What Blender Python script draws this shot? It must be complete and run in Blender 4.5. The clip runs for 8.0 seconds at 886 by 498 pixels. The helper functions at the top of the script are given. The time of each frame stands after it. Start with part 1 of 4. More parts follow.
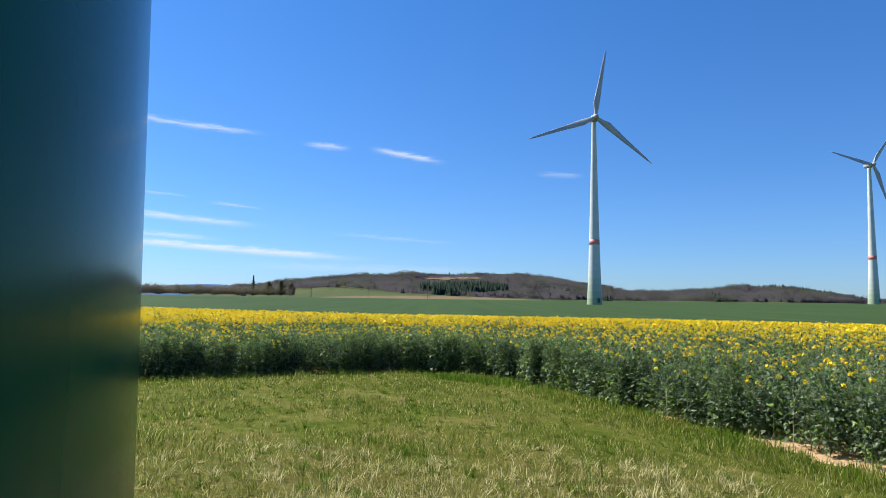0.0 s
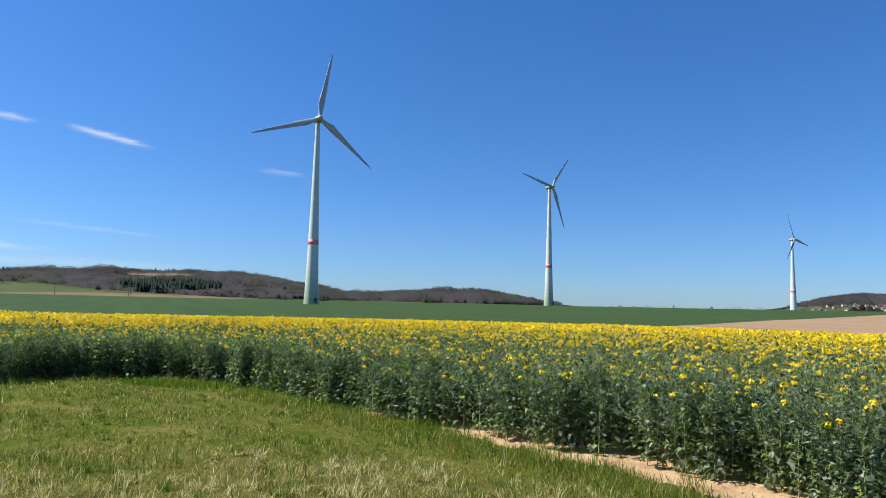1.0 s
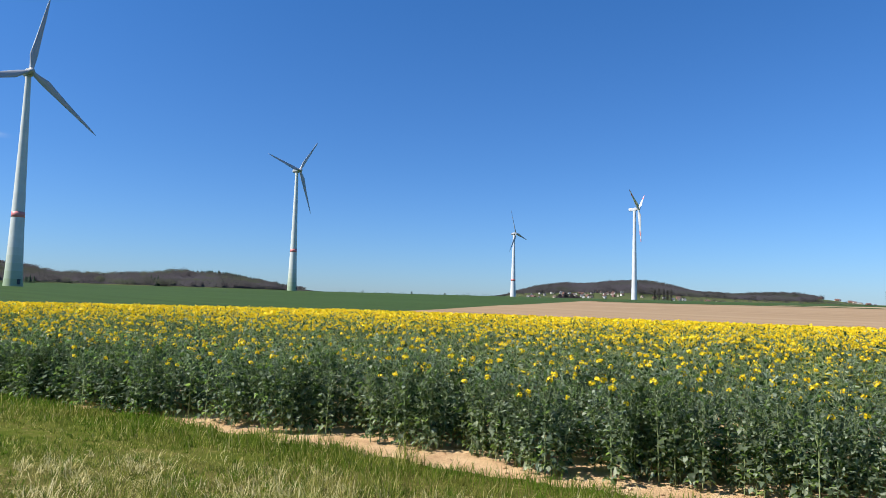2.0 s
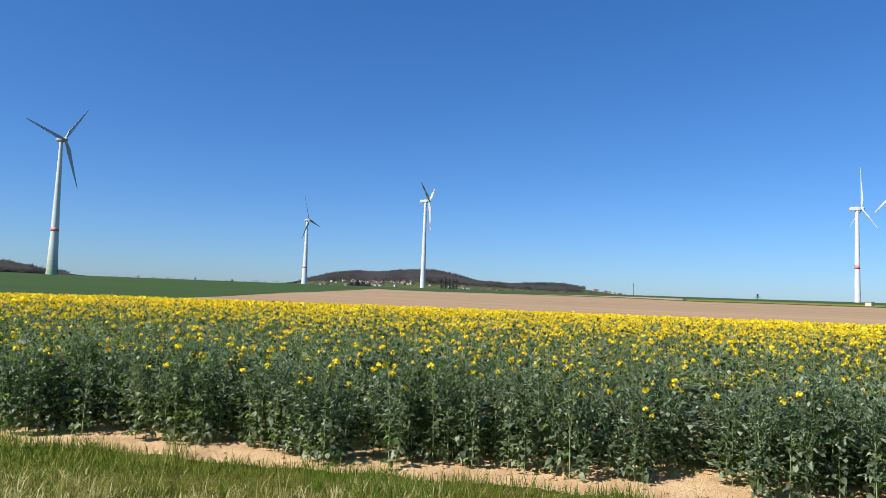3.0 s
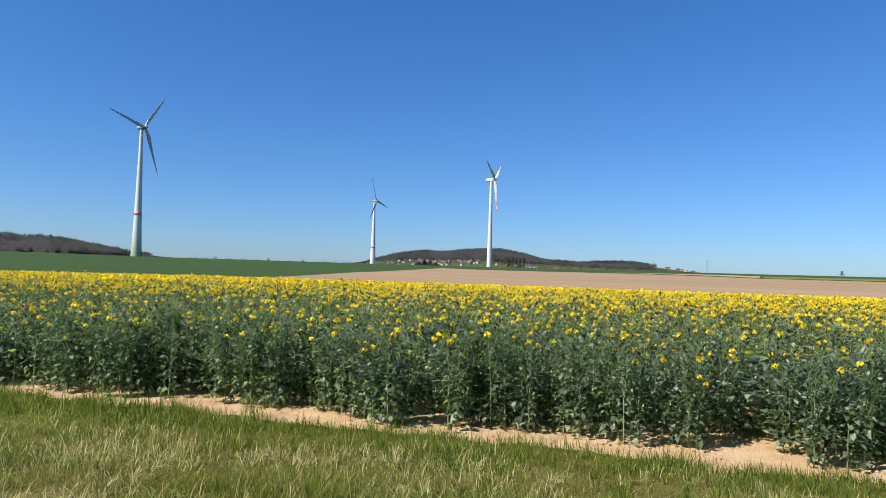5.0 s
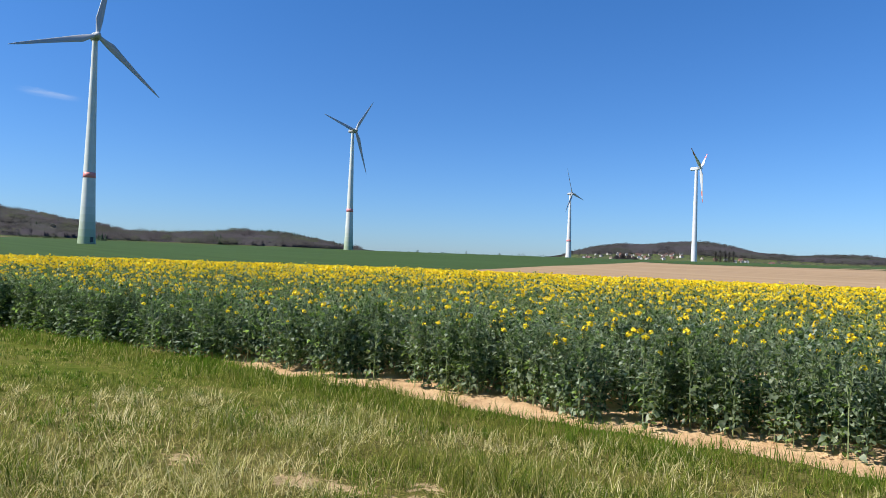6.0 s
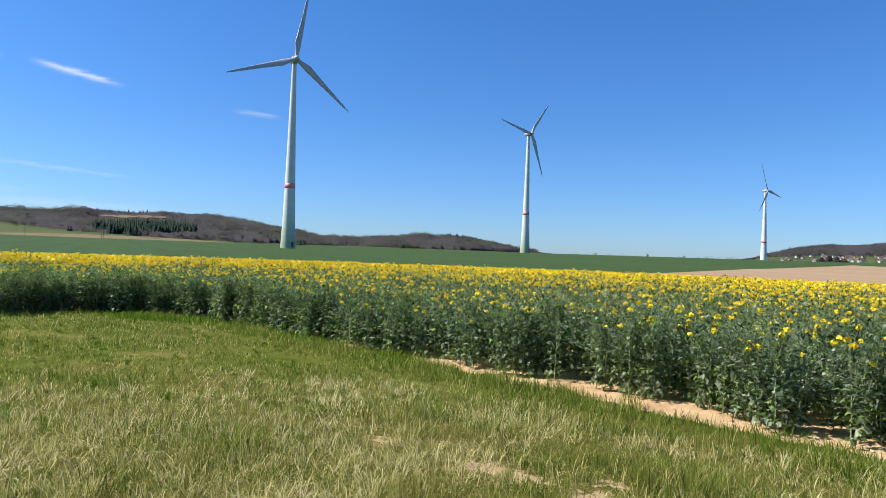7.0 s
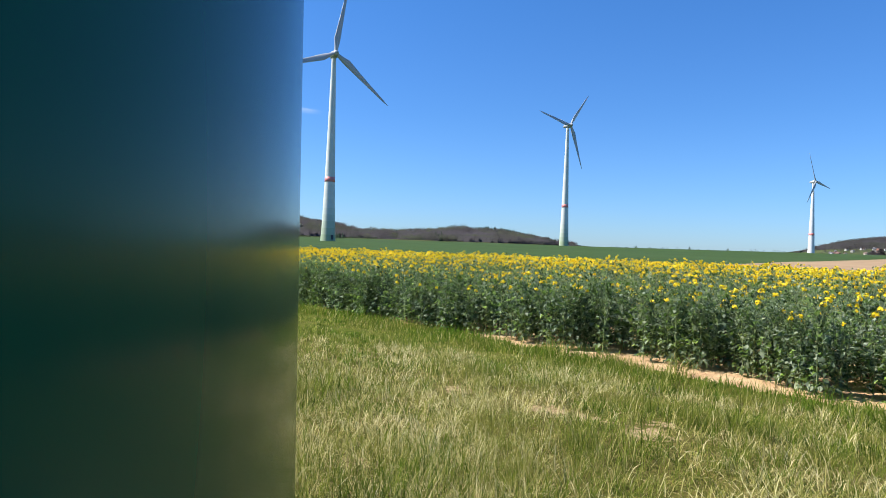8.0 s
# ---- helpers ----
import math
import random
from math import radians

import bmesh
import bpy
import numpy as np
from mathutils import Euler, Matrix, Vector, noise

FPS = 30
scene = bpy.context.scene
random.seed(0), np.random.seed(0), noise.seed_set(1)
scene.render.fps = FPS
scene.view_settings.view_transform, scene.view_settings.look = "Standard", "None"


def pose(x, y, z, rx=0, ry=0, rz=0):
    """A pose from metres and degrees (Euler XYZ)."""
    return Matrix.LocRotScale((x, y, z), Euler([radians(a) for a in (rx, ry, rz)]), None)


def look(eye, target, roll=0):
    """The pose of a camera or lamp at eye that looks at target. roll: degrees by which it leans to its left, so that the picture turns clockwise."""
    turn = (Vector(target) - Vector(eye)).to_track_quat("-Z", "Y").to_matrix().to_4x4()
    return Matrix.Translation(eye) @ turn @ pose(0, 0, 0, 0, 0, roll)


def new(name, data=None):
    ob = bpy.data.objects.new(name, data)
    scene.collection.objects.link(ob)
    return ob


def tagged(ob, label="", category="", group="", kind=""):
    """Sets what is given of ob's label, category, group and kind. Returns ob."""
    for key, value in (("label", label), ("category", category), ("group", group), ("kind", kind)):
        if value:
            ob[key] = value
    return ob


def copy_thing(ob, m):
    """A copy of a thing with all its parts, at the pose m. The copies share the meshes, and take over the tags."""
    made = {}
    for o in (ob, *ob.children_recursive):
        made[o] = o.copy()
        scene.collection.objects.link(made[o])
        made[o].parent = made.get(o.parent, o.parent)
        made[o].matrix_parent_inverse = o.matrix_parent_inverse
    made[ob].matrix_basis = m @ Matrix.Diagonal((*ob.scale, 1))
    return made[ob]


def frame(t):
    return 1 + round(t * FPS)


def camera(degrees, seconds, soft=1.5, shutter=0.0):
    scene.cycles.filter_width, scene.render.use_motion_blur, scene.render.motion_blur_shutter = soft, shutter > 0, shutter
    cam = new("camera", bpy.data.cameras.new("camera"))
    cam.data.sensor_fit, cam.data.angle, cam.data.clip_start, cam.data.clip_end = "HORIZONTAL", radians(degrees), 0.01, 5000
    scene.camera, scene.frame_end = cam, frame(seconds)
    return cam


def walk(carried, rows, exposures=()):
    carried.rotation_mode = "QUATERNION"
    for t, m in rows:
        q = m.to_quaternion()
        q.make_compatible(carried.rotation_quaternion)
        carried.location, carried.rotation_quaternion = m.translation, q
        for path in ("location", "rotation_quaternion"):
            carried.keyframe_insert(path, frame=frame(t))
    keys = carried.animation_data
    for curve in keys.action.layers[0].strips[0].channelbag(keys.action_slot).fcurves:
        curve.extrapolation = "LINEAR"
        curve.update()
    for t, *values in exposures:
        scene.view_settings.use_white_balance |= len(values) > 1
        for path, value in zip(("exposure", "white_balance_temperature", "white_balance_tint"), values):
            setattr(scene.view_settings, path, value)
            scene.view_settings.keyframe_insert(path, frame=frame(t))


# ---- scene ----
# ---------------------------------------------------------------- camera
cam = camera(66.4, 8.0, soft=0.5)
K = 1.4  # scale of the near places
PATH = [
    (0.0, (-0.158, -0.059, 1.15), (-0.151, 1.934, 1.314), 0.8),
    (0.5, (-0.152, -0.05, 1.156), (0.256, 1.901, 1.318), 1.1),
    (1.0, (-0.119, -0.058, 1.162), (0.683, 1.766, 1.339), 1.2),
    (1.5, (-0.112, -0.127, 1.151), (1.036, 1.503, 1.309), 1.4),
    (1.7, (-0.104, -0.16, 1.154), (1.171, 1.374, 1.31), 1.5),
    (2.8, (-0.047, -0.24, 1.164), (1.646, 0.816, 1.298), 1.8),
    (3.0, (-0.033, -0.232, 1.155), (1.738, 0.687, 1.289), 2.0),
    (3.5, (-0.029, -0.189, 1.134), (1.815, 0.573, 1.265), 2.2),
    (4.0, (0.006, -0.213, 1.07), (1.84, 0.574, 1.2), 2.1),
    (4.2, (-0.008, -0.228, 1.07), (1.806, 0.605, 1.201), 2.1),
    (5.3, (-0.208, -0.44, 1.102), (1.413, 0.73, 1.148), 1.8),
    (5.5, (-0.214, -0.433, 1.101), (1.365, 0.793, 1.143), 2.1),
    (6.0, (-0.153, -0.446, 1.087), (1.148, 1.072, 1.116), 2.0),
    (6.5, (-0.141, -0.458, 1.096), (0.914, 1.241, 1.122), 1.9),
    (7.0, (-0.286, -0.568, 1.08), (0.583, 1.233, 1.1), 1.9),
    (7.5, (-0.46, -0.791, 1.006), (0.293, 1.062, 1.019), 1.8),
    (8.0, (-0.644, -0.91, 0.915), (0.124, 0.937, 0.911), 1.9),
]
walk(cam, [(t, look([K * v for v in e], [K * v for v in g], r)) for t, e, g, r in PATH],
     exposures=[(0.0, 0.74), (0.5, 0.62), (1.5, 0.65), (3.5, 0.54), (5.5, 0.62), (6.5, 0.74), (7.5, 0.86), (8.0, 0.95)])

# ---------------------------------------------------------------- light
SUN_BEARING, SUN_HEIGHT = -61.5, 45.0
sun_way = Vector((math.sin(radians(SUN_BEARING)) * math.cos(radians(SUN_HEIGHT)),
                  math.cos(radians(SUN_BEARING)) * math.cos(radians(SUN_HEIGHT)), math.sin(radians(SUN_HEIGHT))))
sun_data = bpy.data.lights.new("sun", "SUN")
sun_data.energy, sun_data.angle, sun_data.color = 5.0, radians(0.55), (1.0, 0.95, 0.87)
new("sun", sun_data).matrix_world = look(sun_way * 300, (0, 0, 0))

world = bpy.data.worlds.new("world")
scene.world = world
world.use_nodes = True
wt = world.node_tree
wt.nodes.clear()


class Nodes:
    """Short hand for node trees."""

    def __init__(self, tree):
        self.tree = tree

    def add(self, kind, values=(), **attrs):
        n = self.tree.nodes.new(kind)
        for k, v in attrs.items():
            setattr(n, k, v)
        for k, v in dict(values).items():
            if isinstance(v, bpy.types.NodeSocket):
                self.tree.links.new(v, n.inputs[k])
            else:
                n.inputs[k].default_value = v
        return n

    def math(self, op, a, b=0.0, c=0.0):
        return self.add("ShaderNodeMath", {0: a, 1: b, 2: c}, operation=op).outputs[0]

    def noise(self, scale, detail=4.0, rough=0.55, vector=None):
        values = {"Scale": scale, "Detail": detail, "Roughness": rough}
        if vector is not None:
            values["Vector"] = vector
        return self.add("ShaderNodeTexNoise", values).outputs["Fac"]

    def ramp(self, fac, stops):
        n = self.add("ShaderNodeValToRGB", {"Fac": fac})
        e = n.color_ramp.elements
        while len(e) < len(stops):
            e.new(0.5)
        for el, (p, c) in zip(e, stops):
            el.position, el.color = p, (*c, 1.0)
        return n.outputs["Color"]

    def mix(self, fac, a, b):
        def full(v):
            return v if isinstance(v, bpy.types.NodeSocket) else (*v, 1.0)
        return self.add("ShaderNodeMix", {0: fac, 6: full(a), 7: full(b)}, data_type="RGBA").outputs[2]


# sky with a few thin cirrus streaks low in the north-west
wn = Nodes(wt)
sky = wn.add("ShaderNodeTexSky", sky_type="NISHITA", sun_disc=False, sun_elevation=radians(SUN_HEIGHT),
             sun_rotation=radians(SUN_BEARING), altitude=200.0, air_density=1.0, dust_density=0.3, ozone_density=2.5)
way = wn.add("ShaderNodeTexCoord").outputs["Generated"]
sep = wn.add("ShaderNodeSeparateXYZ", {0: way})
azim = wn.math("MULTIPLY", wn.math("ARCTAN2", sep.outputs[0], sep.outputs[1]), 57.2958)
elev = wn.math("MULTIPLY", wn.math("ARCSINE", sep.outputs[2]), 57.2958)
streak_map = wn.add("ShaderNodeCombineXYZ", {0: wn.math("MULTIPLY", azim, 0.35), 1: wn.math("MULTIPLY", elev, 2.2)}).outputs[0]
fleck = wn.noise(1.6, 5.0, 0.6, streak_map)
cloud = None
# azimuth, height, half length, half width (degrees), slope, strength
for a, h, l, w, s, k in ((-20.5, 13.9, 4.2, 0.22, -0.04, 0.75), (-9.8, 13.0, 1.6, 0.22, -0.05, 0.6), (-3.0, 12.5, 2.4, 0.26, -0.16, 0.9),
                         (10.0, 10.9, 1.6, 0.2, -0.05, 0.28), (-21.5, 6.6, 5.0, 0.26, -0.06, 0.75), (-23.0, 5.2, 4.0, 0.2, -0.04, 0.6),
                         (-18.0, 4.3, 9.0, 0.3, -0.05, 1.0), (-17.0, 7.8, 1.8, 0.12, -0.06, 0.45), (-4.0, 5.5, 4.5, 0.16, -0.06, 0.22),
                         (-6.0, 2.9, 9.0, 0.4, -0.01, 0.25), (-23.0, 8.4, 2.0, 0.1, -0.05, 0.3)):
    da = wn.math("DIVIDE", wn.math("SUBTRACT", azim, a), l)
    line = wn.math("MULTIPLY_ADD", wn.math("SUBTRACT", azim, a), s, h)
    dh = wn.math("DIVIDE", wn.math("SUBTRACT", wn.math("SUBTRACT", elev, line), wn.math("MULTIPLY_ADD", fleck, 0.6, -0.3)), 0.8 * w)
    d = wn.math("ADD", wn.math("POWER", wn.math("ABSOLUTE", da), 4.0), wn.math("MULTIPLY", dh, dh))
    one = wn.math("MULTIPLY", wn.math("EXPONENT", wn.math("MULTIPLY", d, -1.0)), k)
    cloud = one if cloud is None else wn.math("MAXIMUM", cloud, one)
cloud = wn.math("MULTIPLY", cloud, wn.math("MULTIPLY_ADD", fleck, 1.6, -0.05))
cloud = wn.add("ShaderNodeClamp", {0: cloud}).outputs[0]
SKY = 0.062
hue = wn.ramp(wn.math("DIVIDE", elev, 40.0), [(0.0, (0.315, 0.45, 0.71)), (0.10, (0.285, 0.45, 0.715)), (0.28, (0.245, 0.45, 0.72)), (0.75, (0.20, 0.485, 0.80))])
hue = wn.add("ShaderNodeVectorMath", {0: hue, 1: (2.0, 2.0, 2.0)}, operation="MULTIPLY").outputs[0]
tint = wn.add("ShaderNodeMix", {0: 1.0, 6: sky.outputs[0], 7: hue}, data_type="RGBA", blend_type="MULTIPLY").outputs[2]
air = wn.mix(wn.math('MULTIPLY', cloud, 0.85), tint, (8.6, 9.0, 9.6))
back = wn.add("ShaderNodeBackground", {"Color": air, "Strength": SKY})
wt.links.new(back.outputs[0], wn.add("ShaderNodeOutputWorld").inputs[0])


# ---------------------------------------------------------------- materials
def material(name, build, **values):
    m = bpy.data.materials.new(name)
    m.use_nodes = True
    m.node_tree.nodes.clear()
    n = Nodes(m.node_tree)
    b = n.add("ShaderNodeBsdfPrincipled", values)
    out = n.add("ShaderNodeOutputMaterial")
    m.node_tree.links.new(b.outputs[0], out.inputs[0])
    build(n, b)
    return m


def set_in(n, b, key, value):
    if isinstance(value, bpy.types.NodeSocket):
        n.tree.links.new(value, b.inputs[key])
    else:
        b.inputs[key].default_value = value


def relief(n, b, height, strength, distance):
    set_in(n, b, "Normal", n.add("ShaderNodeBump", {"Height": height, "Strength": strength, "Distance": distance}).outputs[0])


def island(n):
    return n.add("ShaderNodeNewGeometry").outputs["Random Per Island"]


def place(n):
    return n.add("ShaderNodeNewGeometry").outputs["Position"]


MATT = {"Specular IOR Level": 0.04}


def leafy(name, stops, rough=0.5, patch=0.8, light=0.25, patch_to=(0.1, 0.11, 0.03), patch_amount=0.35, gloss=0.3, through_tint=(1.0, 1.0, 1.0), upward=0.0):
    """Foliage: a colour for each leaf, patches over the field, light through the leaf."""
    def build(n, b):
        c = n.ramp(island(n), stops)
        p = n.noise(patch, 3.0, 0.6, place(n))
        p = n.math("MULTIPLY", n.add("ShaderNodeClamp", {0: n.math("MULTIPLY_ADD", p, 4.0, -1.7)}).outputs[0], patch_amount)
        c = n.mix(p, c, patch_to)
        set_in(n, b, "Base Color", c)
        glow = n.add("ShaderNodeMix", {0: 1.0, 6: c, 7: (*through_tint, 1.0)}, data_type="RGBA", blend_type="MULTIPLY").outputs[2]
        t = n.add("ShaderNodeBsdfTranslucent", {"Color": glow})
        if upward:
            own = n.add("ShaderNodeNewGeometry").outputs["Normal"]
            bent = n.add("ShaderNodeMix", {0: upward, 4: own, 5: (0.0, 0.0, 1.0)}, data_type="VECTOR").outputs[1]
            bent = n.add("ShaderNodeVectorMath", {0: bent}, operation="NORMALIZE").outputs[0]
            set_in(n, b, "Normal", bent)
            set_in(n, t, "Normal", bent)
        m = n.add("ShaderNodeMixShader", {0: light, 1: b.outputs[0], 2: t.outputs[0]})
        n.tree.links.new(m.outputs[0], n.tree.nodes["Material Output"].inputs[0])
    return material(name, build, Roughness=rough, **{"Specular IOR Level": gloss})


def ground_build(stops, scale, bump, fine=40.0, depth=0.02):
    def build(n, b):
        p = place(n)
        big, small = n.noise(scale, 5.0, 0.6, p), n.noise(fine, 5.0, 0.65, p)
        f = n.math("ADD", n.math("MULTIPLY", big, 0.6), n.math("MULTIPLY", small, 0.4))
        set_in(n, b, "Base Color", n.ramp(f, stops))
        relief(n, b, small, bump, depth)
    return build


# the palest stop paints highlights on scattered leaves, so the crop sparkles
M_RAPE_LEAF = leafy("rape_leaf", [(0.0, (0.032, 0.050, 0.028)), (0.4, (0.115, 0.150, 0.102)), (0.8, (0.24, 0.285, 0.205)), (1.0, (0.46, 0.50, 0.40))], 0.45, 0.9, 0.46,
                    (0.14, 0.165, 0.08), 0.5, 0.16, (1.0, 1.42, 0.34))
M_RAPE_STEM = leafy("rape_stem", [(0.0, (0.17, 0.23, 0.09)), (1.0, (0.34, 0.41, 0.19))], 0.5, 1.0, 0.1)
M_RAPE_FLOWER = leafy("rape_flower", [(0.0, (0.80, 0.50, 0.006)), (0.5, (0.88, 0.63, 0.010)), (1.0, (0.90, 0.75, 0.04))], 0.6, 0.15, 0.3, (0.6, 0.5, 0.02), 0.3)
M_CANOPY = material("crop_canopy", ground_build([(0.42, (0.05, 0.075, 0.03)), (0.50, (0.20, 0.20, 0.03)), (0.56, (0.72, 0.55, 0.015))], 1.2, 0.8, 9.0, 0.1), Roughness=0.8, **MATT)
M_GRASS = leafy("grass_blade", [(0.0, (0.034, 0.074, 0.005)), (0.45, (0.11, 0.178, 0.016)), (0.8, (0.27, 0.30, 0.05)), (1.0, (0.68, 0.60, 0.27))], 0.6, 1.1, 0.5,
                (0.27, 0.245, 0.06), 0.6, 0.05)
M_LUSH = leafy("lush_grass", [(0.0, (0.045, 0.105, 0.006)), (0.6, (0.10, 0.185, 0.012)), (1.0, (0.19, 0.28, 0.03))], 0.6, 0.8, 0.5, (0.15, 0.21, 0.03), 0.5, 0.06)
M_STRAW = leafy("dry_grass", [(0.0, (0.15, 0.155, 0.035)), (0.4, (0.46, 0.395, 0.15)), (1.0, (0.86, 0.77, 0.46))], 0.7, 1.0, 0.35, (0.30, 0.33, 0.07), 0.4, 0.08)
BARE = ((1.66, 4.38, 0.10), (2.08, 3.52, 0.13), (2.28, 3.2, 0.10), (2.45, 2.7, 0.14), (2.75, 2.95, 0.08), (-4.3, 8.6, 0.2), (0.2, 2.6, 0.08))


def turf_build(n, b):
    p = place(n)
    big, mid, small = n.noise(0.8, 5.0, 0.6, p), n.noise(5.0, 5.0, 0.65, p), n.noise(34.0, 5.0, 0.65, p)
    f = n.math("ADD", n.math("MULTIPLY", big, 0.42), n.math("ADD", n.math("MULTIPLY", mid, 0.33), n.math("MULTIPLY", small, 0.25)))
    c = n.ramp(f, [(0.36, (0.034, 0.060, 0.006)), (0.46, (0.082, 0.108, 0.010)), (0.56, (0.15, 0.138, 0.034)), (0.68, (0.29, 0.215, 0.085))])
    # dead thatch under the unmown grass nearest the tower, darkened for shade between blades
    reach = n.add("ShaderNodeVectorMath", {0: p, 1: (0.0, 0.0, 0.0)}, operation="DISTANCE").outputs["Value"]
    rank = n.add("ShaderNodeClamp", {0: n.math("DIVIDE", n.math("SUBTRACT", n.math("MULTIPLY_ADD", big, 4.0, 7.0), reach), 3.0)}).outputs[0]
    c = n.mix(n.math("MULTIPLY", rank, 0.8), c, n.ramp(small, [(0.35, (0.045, 0.046, 0.010)), (0.65, (0.24, 0.19, 0.065))]))
    bare = None
    for x, y, r in BARE:
        d = n.add("ShaderNodeVectorMath", {0: p, 1: (x, y, 0.0)}, operation="DISTANCE").outputs["Value"]
        v = n.math("SUBTRACT", 1.5, n.math("DIVIDE", n.math("ADD", d, n.math("MULTIPLY_ADD", n.noise(9.0, 5.0, 0.7, p), 0.8, -0.4)), r))
        bare = v if bare is None else n.math("MAXIMUM", bare, v)
    bare = n.add("ShaderNodeClamp", {0: n.math("MULTIPLY", bare, 1.6)}).outputs[0]
    earth = n.ramp(small, [(0.3, (0.26, 0.18, 0.09)), (0.6, (0.52, 0.38, 0.22))])
    set_in(n, b, "Base Color", n.mix(bare, c, earth))
    relief(n, b, small, 0.7, 0.03)


M_TURF = material("turf", turf_build, Roughness=0.95, **MATT)
M_SOIL = material("soil", ground_build([(0.3, (0.36, 0.21, 0.110)), (0.5, (0.60, 0.40, 0.225)), (0.7, (0.76, 0.56, 0.34))], 2.5, 0.9, 28.0, 0.04), Roughness=0.95, **MATT)
def rows_build(stops, turn_by, across, bump):
    """A drilled or harrowed field: faint long lines over broad patches."""
    def build(n, b):
        p = place(n)
        lines = n.add("ShaderNodeMapping", {"Vector": p, "Rotation": (0.0, 0.0, radians(turn_by)), "Scale": (across, 0.004, 0.1)}).outputs[0]
        f = n.math("ADD", n.math("MULTIPLY", n.noise(1.0, 4.0, 0.6, lines), 0.55), n.math("ADD", n.math("MULTIPLY", n.noise(0.012, 5.0, 0.6, p), 0.3), n.math("MULTIPLY", n.noise(1.2, 4.0, 0.6, p), 0.15)))
        set_in(n, b, "Base Color", n.ramp(f, stops))
        relief(n, b, n.noise(1.2, 4.0, 0.6, p), bump, 0.12)
    return build


M_WHEAT = material("wheat_green", rows_build([(0.35, (0.035, 0.062, 0.015)), (0.65, (0.056, 0.092, 0.024))], 36, 0.18, 0.4), Roughness=0.7, **MATT)
M_PLOUGH = material("ploughed_earth", rows_build([(0.35, (0.26, 0.175, 0.10)), (0.65, (0.36, 0.255, 0.155))], 62, 0.10, 0.5), Roughness=0.95, **MATT)
M_MEADOW = material("far_meadow", ground_build([(0.3, (0.060, 0.080, 0.032)), (0.55, (0.088, 0.106, 0.042)), (0.7, (0.14, 0.12, 0.062))], 0.006, 0.3, 0.2, 0.3), Roughness=0.9, **MATT)


M_FAR_RAPE = material("far_rape", ground_build([(0.3, (0.12, 0.135, 0.03)), (0.7, (0.23, 0.215, 0.035))], 0.05, 0.3, 0.6, 0.2), Roughness=0.8, **MATT)
M_FALLOW = material("fallow", ground_build([(0.3, (0.30, 0.22, 0.13)), (0.7, (0.42, 0.32, 0.20))], 0.02, 0.4, 0.6, 0.2), Roughness=0.95, **MATT)
M_STUBBLE = material("stubble", ground_build([(0.3, (0.15, 0.115, 0.065)), (0.7, (0.21, 0.16, 0.09))], 0.02, 0.4, 0.6, 0.2), Roughness=0.95, **MATT)
# distance haze painted as a blue glow; the ridge takes no light itself
M_RIDGE_HAZE = material("ridge_haze_glow", lambda n, b: set_in(n, b, "Emission Color", n.ramp(n.noise(0.004, 4.0, 0.6, place(n)), [(0.35, (0.066, 0.130, 0.285)), (0.65, (0.078, 0.148, 0.31))])),
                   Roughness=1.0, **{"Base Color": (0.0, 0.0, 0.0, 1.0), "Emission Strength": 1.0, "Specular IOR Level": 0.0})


def tower_build(n, b):
    p = n.add("ShaderNodeTexCoord").outputs["Object"]
    v = n.add("ShaderNodeMapping", {"Vector": p, "Scale": (2.5, 2.5, 0.35)}).outputs[0]
    s = n.noise(1.0, 4.0, 0.6, v)
    set_in(n, b, "Base Color", n.ramp(s, [(0.3, (0.0012, 0.080, 0.034)), (0.7, (0.0016, 0.098, 0.042))]))
    set_in(n, b, "Roughness", n.math("MULTIPLY_ADD", n.noise(3.0, 3.0, 0.5, p), 0.06, 0.16))
    relief(n, b, n.noise(3.0, 2.0, 0.5, p), 0.05, 0.01)


M_GREEN_PAINT = material("green_tower_paint", tower_build, **{"IOR": 1.2})


def rotor_white(n, b):
    s = n.noise(0.3, 4.0, 0.6, n.add("ShaderNodeTexCoord").outputs["Object"])
    set_in(n, b, "Base Color", n.ramp(s, [(0.3, (0.54, 0.55, 0.56)), (0.7, (0.66, 0.67, 0.68))]))


def graded(n, b):
    """White concrete, sprayed in paling green bands at the foot."""
    p = n.add("ShaderNodeTexCoord").outputs["Object"]
    z = n.add("ShaderNodeSeparateXYZ", {0: p}).outputs[2]
    s = n.noise(0.25, 4.0, 0.6, p)
    white = n.ramp(s, [(0.3, (0.50, 0.53, 0.49)), (0.7, (0.60, 0.63, 0.58))])
    f = n.math("DIVIDE", n.math("FLOOR", n.math("DIVIDE", n.math("MAXIMUM", n.math("SUBTRACT", 21.0, z), 0.0), 3.5)), 6.0)
    set_in(n, b, "Base Color", n.mix(n.math("MULTIPLY", f, 0.85), white, (0.17, 0.26, 0.085)))


M_WHITE = material("white_gelcoat", rotor_white, Roughness=0.4)
M_BLADE = material("grey_gelcoat", lambda n, b: set_in(n, b, "Base Color", n.ramp(n.noise(0.3), [(0.3, (0.34, 0.35, 0.36)), (0.7, (0.43, 0.44, 0.45))])), Roughness=0.4)
M_GRADED = material("graded_tower", graded, Roughness=0.55)
M_RED = material("red_marking", lambda n, b: set_in(n, b, "Base Color", n.ramp(n.noise(0.5), [(0.3, (0.66, 0.19, 0.17)), (0.7, (0.72, 0.25, 0.22))])), Roughness=0.5)
